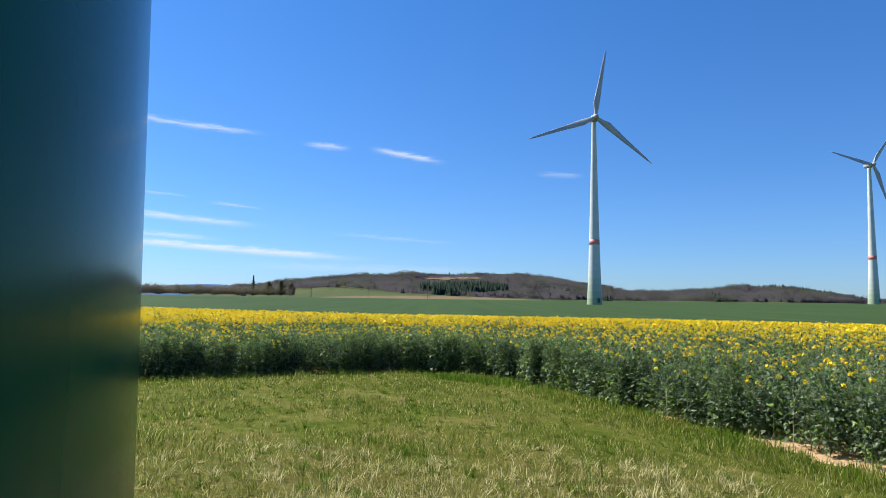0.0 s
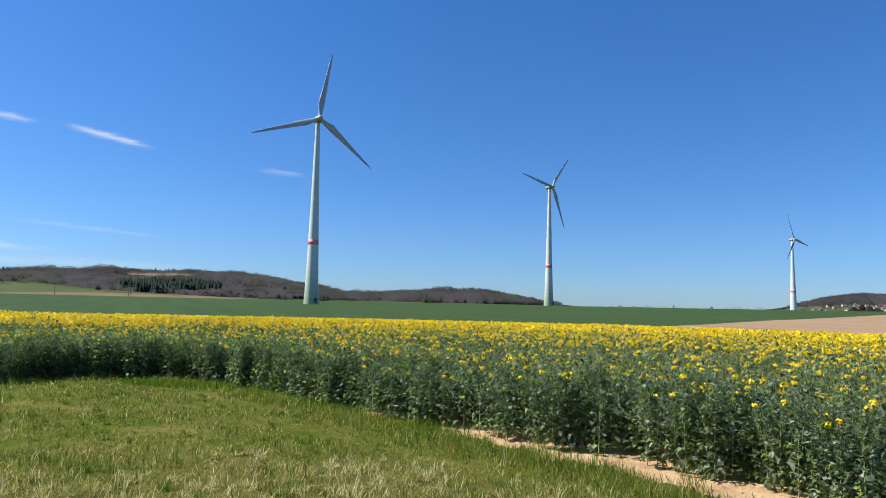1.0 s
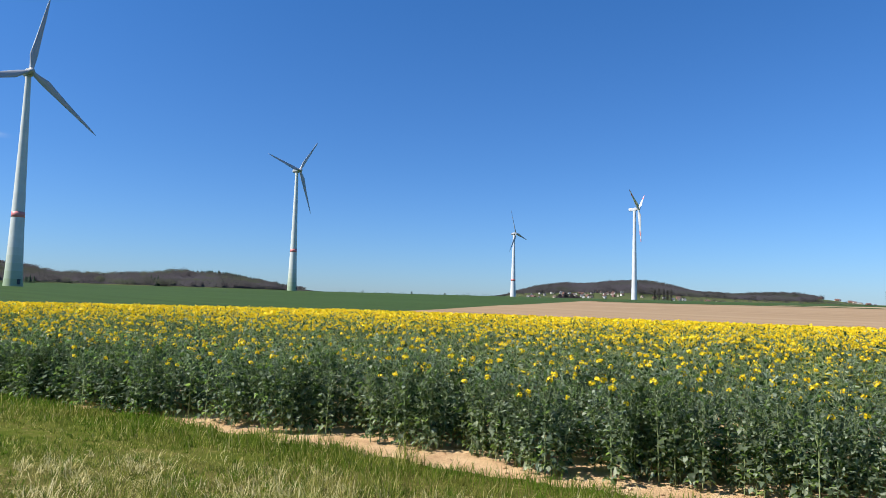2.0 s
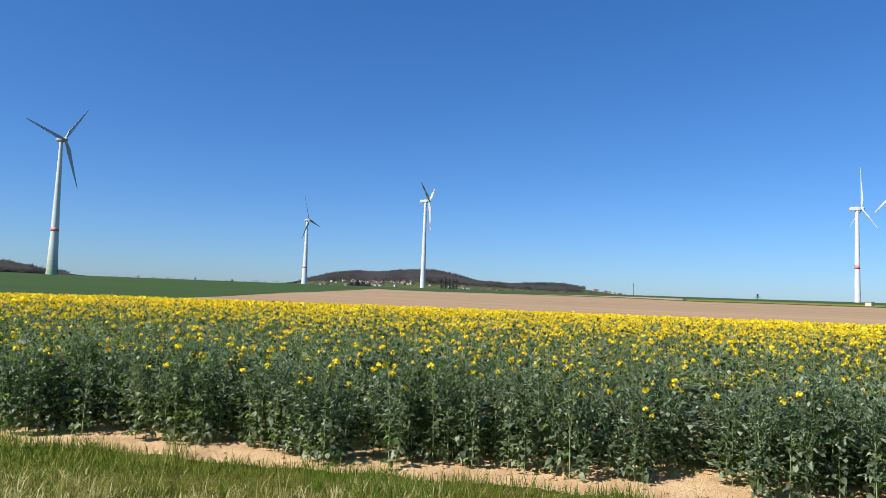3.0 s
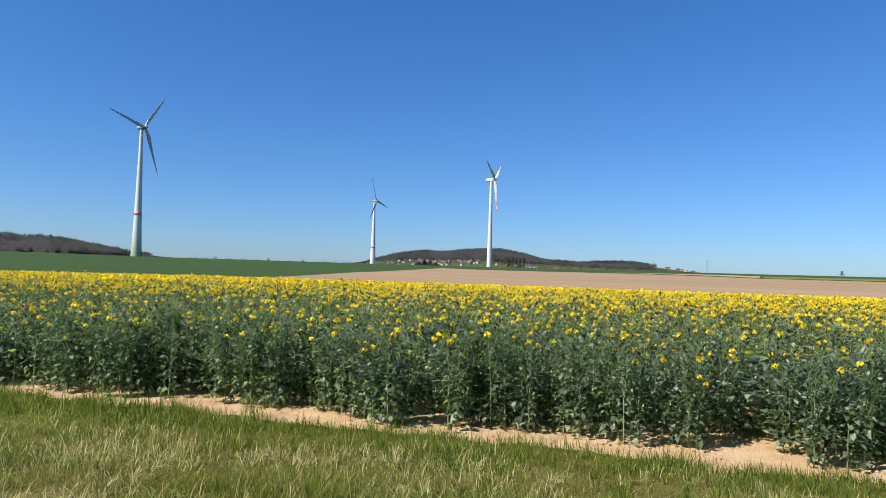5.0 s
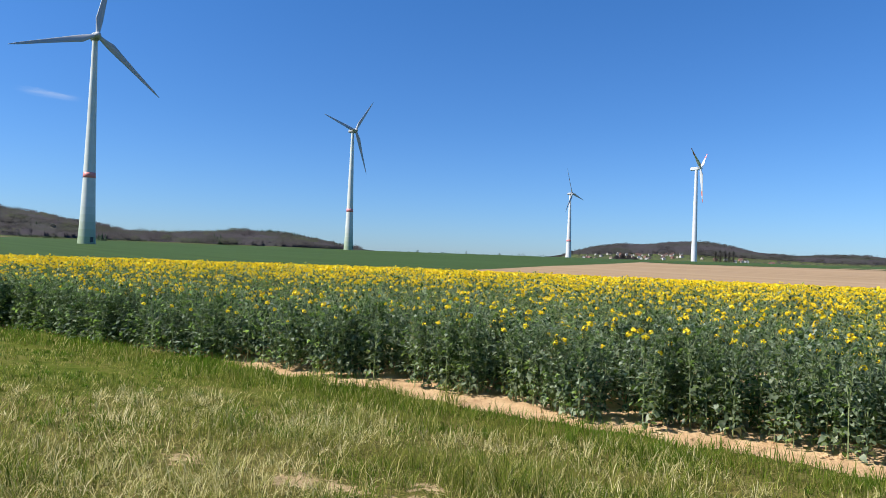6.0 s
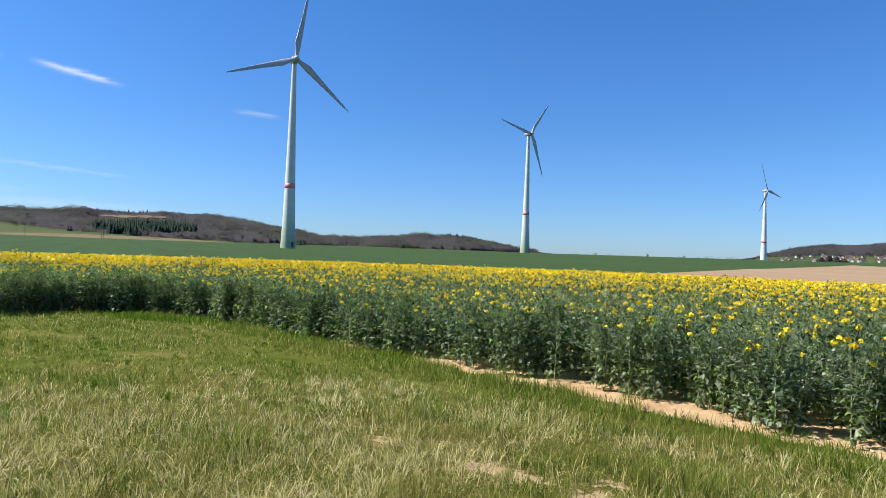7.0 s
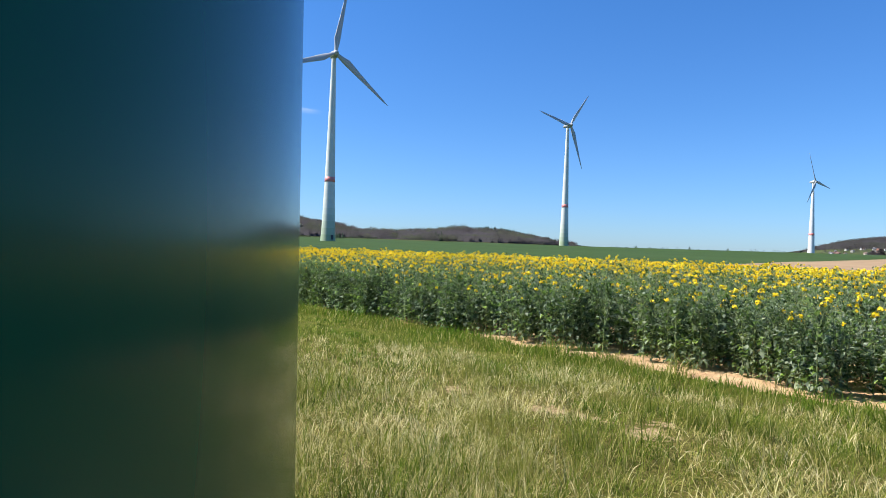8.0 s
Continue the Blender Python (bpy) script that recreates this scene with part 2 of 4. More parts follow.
M_DARK = material("dark_steel", lambda n, b: set_in(n, b, "Base Color", n.ramp(n.noise(2.0), [(0.3, (0.03, 0.035, 0.04)), (0.7, (0.06, 0.065, 0.07))])), Roughness=0.6)
M_GREY = material("grey_housing", lambda n, b: set_in(n, b, "Base Color", n.ramp(n.noise(0.8), [(0.3, (0.28, 0.29, 0.30)), (0.7, (0.38, 0.39, 0.40))])), Roughness=0.5)


# ---------------------------------------------------------------- helpers for meshes
def raw_mesh(name, verts, faces, mat, smooth=False):
    me = bpy.data.meshes.new(name)
    me.from_pydata([tuple(v) for v in verts], [], [tuple(f) for f in faces])
    me.materials.append(mat)
    if smooth:
        me.polygons.foreach_set("use_smooth", [True] * len(me.polygons))
    return me


def quick_mesh(name, verts, tris, mat, smooth=False):
    """A large triangle mesh from arrays."""
    me = bpy.data.meshes.new(name)
    verts, tris = np.asarray(verts, np.float32), np.asarray(tris, np.int32)
    me.vertices.add(len(verts))
    me.vertices.foreach_set("co", verts.ravel())
    me.loops.add(tris.size)
    me.loops.foreach_set("vertex_index", tris.ravel())
    me.polygons.add(len(tris))
    me.polygons.foreach_set("loop_start", np.arange(0, tris.size, 3, dtype=np.int32))
    me.polygons.foreach_set("loop_total", np.full(len(tris), 3, np.int32))
    me.materials.append(mat)
    me.update(calc_edges=True)
    if smooth:
        me.polygons.foreach_set("use_smooth", np.ones(len(tris), bool))
    return me


def part(name, me, parent, label="", m=None):
    ob = new(name, me)
    ob.parent = parent
    if m is not None:
        ob.matrix_basis = m
    return tagged(ob, label)


def bm_part(name, bm, mat, parent, label="", m=None, smooth=False):
    me = bpy.data.meshes.new(name)
    bm.normal_update()
    bm.to_mesh(me)
    bm.free()
    me.materials.append(mat)
    if smooth:
        me.polygons.foreach_set("use_smooth", [len(p.vertices) < 5 for p in me.polygons])
    return part(name, me, parent, label, m)


def loft(rings, close=True):
    """A skin through rings of equal length, capped at both ends."""
    bm = bmesh.new()
    made = [[bm.verts.new(p) for p in r] for r in rings]
    n = len(rings[0])
    for a, b in zip(made, made[1:]):
        for i in range(n):
            bm.faces.new((a[i], a[(i + 1) % n], b[(i + 1) % n], b[i]))
    if close:
        bm.faces.new(made[0][::-1])
        bm.faces.new(made[-1])
    return bm


def circle(r, z, n=24, cx=0.0, cy=0.0):
    return [(cx + r * math.cos(2 * math.pi * i / n), cy + r * math.sin(2 * math.pi * i / n), z) for i in range(n)]


# ---------------------------------------------------------------- the lie of the land
def smooth(a, b, v):
    t = np.clip((v - a) / (b - a), 0, 1)
    return t * t * (3 - 2 * t)


def wave(x, y, s, k=0):
    """A cheap smooth noise from -1 to 1."""
    v = 0
    for i in range(5):
        a = 1.7 * i + 0.9 * k
        f = s * (1 + 0.37 * i)
        v = v + np.sin(f * (x * math.cos(a) + y * math.sin(a)) + 2.1 * i + k)
    return v / 3.0


# edge between the mown pad and the crop, and the crop's far edge
EDGE = np.array([(10.5, -12.0), (8.6, -5.0), (7.75, -2.0), (7.07, 0.3), (6.55, 2.5), (5.8, 4.8), (5.05, 7.3), (4.2, 10.2), (2.9, 14.0), (2.25, 16.0), (1.1, 18.2), (-0.9, 19.3), (-3.6, 18.4), (-6.9, 16.6), (-13.0, 13.4), (-24.0, 8.5)])
FAR_EDGE = np.array([(-110.0, 110.0), (-46.0, 101.0), (44.0, 62.0), (52.0, 50.0), (69.0, -12.0), (60.0, -60.0)])


def to_line(x, y, line):
    """Distance to a broken line, and the side (+1 beyond it, seen from the origin)."""
    best, side = np.full(x.shape, 1e9), np.zeros(x.shape)
    for (ax, ay), (bx, by) in zip(line, line[1:]):
        dx, dy = bx - ax, by - ay
        t = np.clip(((x - ax) * dx + (y - ay) * dy) / (dx * dx + dy * dy), 0, 1)
        d = np.hypot(x - ax - t * dx, y - ay - t * dy)
        s = np.sign((x - ax) * dy - (y - ay) * dx)
        near = d < best
        best, side = np.where(near, d, best), np.where(near, s, side)
    return best, side


def into_crop(x, y):
    d, s = to_line(x, y, EDGE)
    return d * s


def hill(b):
    g = lambda a, m, w: a * np.exp(-((b - m) / w) ** 2)
    north = g(62, -6, 12) + g(52, 8, 8) + g(42, 25, 7.5)
    east = g(56, 61, 5) + g(34, 54, 3.8) + g(31, 72, 6)
    return north, east


def land(x, y):
    x, y = np.asarray(x, float), np.asarray(y, float)
    r, b = np.hypot(x, y), np.degrees(np.arctan2(x, y))
    d = into_crop(x, y)
    z = -0.31 * smooth(-4.5, 0.2, d)
    z = z - 0.75 * smooth(2, 70, d) * (r < 400)
    far = np.interp(r, [0, 40, 75, 140, 220, 360, 560, 700, 925, 1000, 1300, 5000], [0, 0, 0, 0.15, 0.8, 2.7, 6.1, 7.4, 8.0, 7.5, 3.0, 3.0])
    z = np.where(r > 75, (z + 0.0) * np.clip(1 - (r - 75) / 120, 0, 1) + far, z)
    north, east = hill(b)
    z = z + north * smooth(980, 1800, r) * (1 - 0.5 * smooth(1900, 2600, r)) + east * smooth(1250, 1900, r) * (1 - 0.5 * smooth(2000, 2600, r))
    return z


def lift(x, y):
    return float(land(np.array([x]), np.array([y]))[0])


def polar(b, r):
    return r * math.sin(radians(b)), r * math.cos(radians(b))


def sheet(name, bearings, radii, mat, lift_by=0.0):
    """Part of the land between two distances; radii gives, for a bearing, the distances."""
    rows = []
    for b in bearings:
        rr = np.asarray(radii(b), float)
        rows.append(np.stack([rr * math.sin(radians(b)), rr * math.cos(radians(b))], 1))
    pts = np.array(rows)
    z = land(pts[..., 0], pts[..., 1]) + lift_by
    n, m = z.shape
    verts = np.concatenate([pts, z[..., None]], 2).reshape(-1, 3)
    i = (np.arange(n - 1)[:, None] * m + np.arange(m - 1)[None, :]).ravel()
    tris = np.concatenate([np.stack([i, i + 1, i + m], 1), np.stack([i + 1, i + m + 1, i + m], 1)])
    return new(name, quick_mesh(name, verts, tris, mat, True))


def far_edge(b):
    """Distance of the crop's far edge at a bearing."""
    s, c = math.sin(radians(b)), math.cos(radians(b))
    best = 1e9
    for (ax, ay), (bx, by) in zip(FAR_EDGE, FAR_EDGE[1:]):
        dx, dy = bx - ax, by - ay
        den = s * dy - c * dx
        if abs(den) < 1e-9:
            continue
        t = (ax * dy - ay * dx) / den
        u = (ax * c - ay * s) / den
        if t > 0 and -0.001 <= u <= 1.001:
            best = min(best, t)
    return best


steps = np.concatenate([np.linspace(0.004, 25, 60), np.geomspace(25.5, 4850, 130)])
turn = np.concatenate([np.arange(-40, 110, 0.7), np.arange(110, 320.1, 3.0)])
ground = sheet("ground", turn, lambda b: steps, M_MEADOW, -0.02)
tagged(ground, "rolling farmland with pale meadows reaching the hills", "ground", kind="structure")

# turf pad and the bare soil under the crop
turf = sheet("turf", np.arange(-180, 180.1, 1.5), lambda b: np.linspace(0.004, 26.0, 64), M_TURF, -0.012)
tagged(turf, "short rough turf with dry patches round the tower", "grass", kind="structure")


def soil_rows(b):
    rr = np.linspace(2, 30, 400)
    d = into_crop(rr * math.sin(radians(b)), rr * math.cos(radians(b)))
    inside = rr[d > -0.05 + 0.3 * float(smooth(34, 18, b)) + 0.12 * wave(rr * math.sin(radians(b)), rr * math.cos(radians(b)), 3.1, 5) + 0.05 * wave(rr, rr + b, 5.0, 2)]
    first = inside[0] if len(inside) else 30
    return np.concatenate([np.linspace(first, first + 6, 40), np.linspace(first + 6.5, far_edge(b), 20)])


soil = sheet("field_soil", np.arange(-40, 108, 0.3), soil_rows, M_SOIL, -0.008)
tagged(soil, "pale crumbly sandy soil under the rapeseed", "soil", kind="structure")

BORDER = 26.0  # bearing at which the border of wheat and ploughed land leaves the crop


def border(b):
    """Distance of the straight border between wheat and ploughed land."""
    return max(44.4 / math.sin(radians(63.2 - b)), far_edge(b))


def wheat_rows(b):
    end = float(np.interp(b, [-42, -14, -8, 4, 14, 40, 60], [480, 520, 600, 640, 620, 960, 960]))
    return np.geomspace(far_edge(b) if b <= BORDER else border(b), end, 40)


def plough_rows(b):
    end = border(b) if b < 57.0 else float(np.interp(b, [57, 58, 61, 66, 72, 77.9, 82.4, 89, 97, 125], [412, 396, 378, 384, 395, 380, 335, 345, 338, 320]))
    return np.geomspace(far_edge(min(b, 108)), min(end, 745.0), 40)


wheat = sheet("wheat_field", np.concatenate([np.arange(-42, BORDER, 0.5), np.linspace(BORDER, 57.2, 90)]), wheat_rows, M_WHEAT, 0.03)
tagged(wheat, "smooth green field of young winter wheat", "field", kind="structure")
plough = sheet("ploughed_field", np.concatenate([np.linspace(BORDER + 0.02, 57.0, 90), np.arange(57.5, 125, 0.75)]), plough_rows, M_PLOUGH, 0.05)
tagged(plough, "pale brown harrowed field with faint wheel tracks", "field", kind="structure")
strip = sheet("far_rapeseed_field", np.arange(82.5, 112, 0.5), lambda b: np.geomspace(plough_rows(b)[-1] + 4, plough_rows(b)[-1] + 75, 8), M_FAR_RAPE, 0.25)
tagged(strip, "thin yellow-green strip of rapeseed beyond the ploughed land", "field", kind="structure")
strip = sheet("far_rapeseed_field", np.arange(76.0, 80.6, 0.3), lambda b: np.geomspace(560, 690, 8), M_FAR_RAPE, 0.3)
tagged(strip, "small yellow-green rapeseed plot on the crest", "field", kind="structure")
fallow = sheet("far_fallow_field", np.arange(71.0, 82.6, 0.4), lambda b: np.geomspace(plough_rows(b)[-1] + 16, plough_rows(b)[-1] + 16 + 6.5 * (b - 70.5), 8), M_FALLOW, 0.2)
tagged(fallow, "pale fallow strip beyond the ploughed land", "field", kind="structure")
back_wheat = sheet("far_wheat_field", np.arange(57.0, 112, 0.5), lambda b: np.geomspace(plough_rows(b)[-1] + 0.5, 900, 16), M_WHEAT, 0.12)
tagged(back_wheat, "dark green wheat on the crest beyond the ploughed land", "field", kind="structure")
brown = sheet("far_brown_field", np.arange(-13, 9, 0.5), lambda b: np.linspace(1085, 1086 + 110 * (1 - ((b + 2) / 11.5) ** 2), 8), M_STUBBLE, 0.5)
tagged(brown, "reddish fallow strip below the wooded hill", "field", kind="structure")


# ---------------------------------------------------------------- wind turbines
def blade_mesh(length, tip_red=False):
    rings = []
    for f in (0.0, 0.03, 0.08, 0.14, 0.2, 0.3, 0.42, 0.55, 0.68, 0.8, 0.9, 0.97, 1.0):
        chord = np.interp(f, [0, 0.05, 0.2, 0.5, 0.9, 1.0], [0.05, 0.05, 0.098, 0.062, 0.028, 0.006]) * length
        thick = np.interp(f, [0, 0.05, 0.2, 0.5, 1.0], [0.05, 0.05, 0.026, 0.012, 0.003]) * length
        twist = radians(np.interp(f, [0, 0.2, 1.0], [20, 16, 2]))
        ring = []
        for i in range(12):
            a = 2 * math.pi * i / 12
            x, y = chord * (0.5 * math.cos(a) + np.interp(f, [0, 0.2, 1], [0, 0.18, 0.1])), thick * 0.5 * math.sin(a) * (1.15 + 0.35 * math.cos(a)) / 1.2
            ring.append((x * math.cos(twist) - y * math.sin(twist), x * math.sin(twist) + y * math.cos(twist), f * length))
        rings.append(ring)
    return loft(rings)


def wind_turbine(x, y, hub, blade, base_r, top_r, facing, angle, graded_foot, band, label, boxy, red_tips=False, feather=0.0, sink=0.0):
    """facing: bearing towards which the rotor looks; angle: turn of the first blade from upright, seen from the front."""
    z = lift(x, y)
    root = new("wind_turbine")
    root.matrix_world = pose(x, y, z - 0.1 - sink, 0, 0, -facing)
    tagged(root, label, "wind turbine", "wind turbines in the fields")
    nac_r = blade * 0.055
    top = hub - nac_r * 0.8
    rings = []
    for i in range(17):
        f = i / 16
        rings.append(circle(base_r + (top_r - base_r) * (f ** 0.72 if graded_foot else f), f * top, 32))
    bm_part("tower", loft(rings, False), M_GRADED if graded_foot else M_WHITE, root, "tower paling from green to white" if graded_foot else "", smooth=True)
    if band:
        def rad(h):
            f = h / top
            return base_r + (top_r - base_r) * (f ** 0.72 if graded_foot else f) + 0.03
        bm_part("red_band", loft([circle(rad(h), h, 32) for h in (band - 1.3, band, band + 1.3)]), M_RED, root, "faded red warning band", smooth=True)
    if graded_foot:
        bm = loft([[(-0.7, -base_r - 0.05, h), (0.7, -base_r - 0.05, h), (0.7, -base_r + 0.5, h), (-0.7, -base_r + 0.5, h)] for h in (1.0, 3.4)])
        bm_part("door", bm, M_DARK, root, "dark steel entrance door", pose(0, 0, 0, 0, 0, 197))
    # nacelle along +y, rotor in front
    tilt = pose(0, 0, hub, 4, 0, 0)
    if boxy:
        L, w = blade * 0.235, blade * 0.045
        rings = []
        for f, s in ((-0.72, 0.72), (-0.66, 0.9), (-0.3, 1.0), (0.15, 1.0), (0.26, 0.86), (0.3, 0.6)):
            rings.append([(w * s * cx, f * L, w * s * cz) for cx, cz in ((-1, -0.8), (-0.8, -1), (0.8, -1), (1, -0.8), (1, 0.8), (0.8, 1), (-0.8, 1), (-1, 0.8))])
        front = 0.3 * L + blade * 0.04
        bm_part("nacelle", loft(rings), M_WHITE, root, m=tilt)
        bm_part("cooler", loft([[(-w * .7, -0.6 * L, h), (w * .7, -0.6 * L, h), (w * .7, -0.45 * L, h), (-w * .7, -0.45 * L, h)] for h in (w * 0.95, w * 1.35)]), M_GREY, root, "grey roof cooler", tilt)
    else:
        rings = []
        for f, s in ((-0.13, 0.06), (-0.115, 0.4), (-0.08, 0.72), (-0.03, 0.95), (0.02, 1.0), (0.05, 0.92), (0.06, 0.8)):
            rings.append([(nac_r * s * math.cos(a), f * blade, nac_r * s * math.sin(a)) for a in [2 * math.pi * i / 20 for i in range(20)]])
        front = 0.085 * blade
        bm_part("nacelle", loft(rings), M_GREY, root, "egg-shaped grey nacelle", tilt, True)
    hub_r = blade * 0.04
    rings = [[(hub_r * s * math.cos(a), front + f * blade, hub_r * s * math.sin(a)) for a in [2 * math.pi * i / 20 for i in range(20)]]
             for f, s in ((-0.035, 0.8), (-0.02, 1.0), (0.02, 1.0), (0.045, 0.75), (0.06, 0.4), (0.066, 0.08))]
    bm_part("hub", loft(rings), M_WHITE if boxy else M_GREY, root, m=tilt, smooth=True)
    first = None
    for i in range(3):
        m = tilt @ Matrix.Translation((0, front, 0)) @ pose(0, 0, 0, 0, -(angle + 120 * i), 0) @ pose(0, 0, 0, 0, 0, feather)
        if first is None:
            first = bm_part("blade", blade_mesh(blade), M_WHITE if boxy else M_BLADE, root, m=m, smooth=True)
            b_ob = first
        else:
            b_ob = part("blade", first.data, root, m=m)
        if red_tips:
            for lo, hi in ((0.66, 0.80), (0.90, 0.985)):
                bm = loft([[(c * blade * (0.55 * math.cos(a) + 0.11), t * blade * math.sin(a), f * blade) for a in [2 * math.pi * k / 10 for k in range(10)]]
                           for f, c, t in ((lo, np.interp(lo, [0.5, 0.9, 1], [.062, .028, .012]), 0.006), (hi, np.interp(hi, [0.5, 0.9, 1], [.062, .028, .012]), 0.005))])
                bm_part("red_stripe", bm, M_RED, b_ob, "red warning stripe")
    return root


wind_turbine(79.85, 351.0, 98, 38.0, 4.0, 1.15, 177, 10, True, 32.5, "tall wind turbine with green-graded concrete tower and red band", False)
wind_turbine(302.2, 471.4, 98, 37.0, 4.0, 1.15, 164, 40, True, 32.5, "wind turbine with green-graded tower standing in green wheat", False)
wind_turbine(720.1, 580.6, 87, 35.0, 3.9, 1.15, 168, 100, False, 24.0, "distant white wind turbine with red band near the village", False)
wind_turbine(581.5, 322.6, 86, 32.0, 2.6, 1.3, 166, 57, False, 0, "stopped white wind turbine with red-striped blades", True, True, feather=78)
wind_turbine(558.5, -40.5, 66.5, 29.0, 2.0, 1.2, 164, -6, False, 25.0, "slim white wind turbine with a red tower band", True)
wind_turbine(371.1, -46.7, 63.5, 40.0, 2.3, 1.35, 157, -9, False, 0, "sunlit white wind turbine with a long boxy nacelle", True, sink=1.5)

# the foot of the tower beside which the walk goes
TX, TY, TR = -3.90, 0.27, 3.25
near = new("turbine_tower")
near.matrix_world = pose(TX, TY, -0.05)
tagged(near, "glossy dark green steel foot of a turbine tower", "tower")
bm_part("shell", loft([circle(TR - 0.9 * f, 64 * f, 192) for f in (0, 0.05, 0.1, 0.2, 0.4, 0.7, 1.0)], False), M_GREEN_PAINT, near, smooth=True)
bm_part("lid", loft([circle(TR - 0.9, h, 48) for h in (64.0, 64.1)]), M_GREY, near)
bm_part("flange", loft([circle(TR + 0.12, h, 96) for h in (0.0, 0.10)]), M_GREY, near, "grey concrete foot ring")


# ---------------------------------------------------------------- rapeseed
rng = np.random.default_rng(7)


def leaf(length, width, droop, wavy):
    """One folded leaf along +x: 8 points, 8 triangles."""
    w1, w2 = width * rng.uniform(0.8, 1.1), width * rng.uniform(0.7, 1.0)
    x1, x2 = 0.35 * length, 0.72 * length
    z1, z2, z3 = 0.06 * length, -0.10 * droop * length, -0.42 * droop * length
    j = lambda: rng.uniform(-wavy, wavy) * width
    v = np.array([(0, 0, 0), (x1, -w1 / 2, z1 + j() + 0.02), (x1, 0, z1), (x1, w1 / 2, z1 + j() + 0.02),
                  (x2, -w2 / 2, z2 + j() + 0.01), (x2, 0, z2), (x2, w2 / 2, z2 + j() + 0.01), (length, j(), z3)])
    f = np.array([(0, 2, 1), (0, 3, 2), (1, 2, 5), (1, 5, 4), (2, 3, 6), (2, 6, 5), (4, 5, 7), (5, 6, 7)])
    return v, f


def blade_pair(length, width, droop):
    """A far leaf: 4 points, 2 triangles."""
    v = np.array([(0, 0, 0), (0.5 * length, -width / 2, 0.04 * length), (0.5 * length, width / 2, 0.0), (length, 0, -0.3 * droop * length)])
    return v, np.array([(0, 2, 1), (1, 2, 3)])


def turned(v, yaw, pitch, at):
    c, s = math.cos(pitch), math.sin(pitch)
    v = np.stack([v[:, 0] * c - v[:, 2] * s, v[:, 1], v[:, 0] * s + v[:, 2] * c], 1)
    c, s = math.cos(yaw), math.sin(yaw)
    return np.stack([v[:, 0] * c - v[:, 1] * s, v[:, 0] * s + v[:, 1] * c, v[:, 2]], 1) + at


def stalk(a, b, r0, r1):
    """A three-sided stem from a to b."""
    ring = np.array([(math.cos(t), math.sin(t), 0) for t in (0, 2.1, 4.2)])
    v = np.concatenate([np.asarray(a) + ring * r0, np.asarray(b) + ring * r1])
    return v, np.array([(0, 1, 4), (0, 4, 3), (1, 2, 5), (1, 5, 4), (2, 0, 3), (2, 3, 5)])


def joined(bits):
    verts, tris, n = [], [], 0
    for v, f in bits:
        verts.append(v)
        tris.append(f + n)
        n += len(v)
    return np.concatenate(verts), np.concatenate(tris)


def flower_head(r, petals):
    """A rounded cluster of small blossoms that look outwards."""
    bits = []
    for i in range(petals):
        a, e = 2.4 * i + rng.uniform(-0.4, 0.4), math.asin(np.clip(1.0 - 1.5 * (i + rng.uniform(0, 1)) / petals, -0.6, 1.0))
        out = np.array([math.cos(e) * math.cos(a), math.cos(e) * math.sin(a), math.sin(e)])
        n = out + rng.normal(0, 0.35, 3)
        n /= np.linalg.norm(n)
        t1 = np.cross(n, (0.31, 0.17, 0.93))
        t1 /= np.linalg.norm(t1)
        t2 = np.cross(n, t1)
        s = r * rng.uniform(0.34, 0.5) * (12 / petals) ** 0.5
        at = out * r * rng.uniform(0.6, 0.9) + np.array([0, 0, r * 0.4])
        bits.append((np.array([at + t1 * s, at + t2 * s * 0.9 + n * s * 0.2, at - t1 * s, at - t2 * s * 0.9 + n * s * 0.2]), np.array([(0, 1, 2), (0, 2, 3)])))
    return joined(bits)


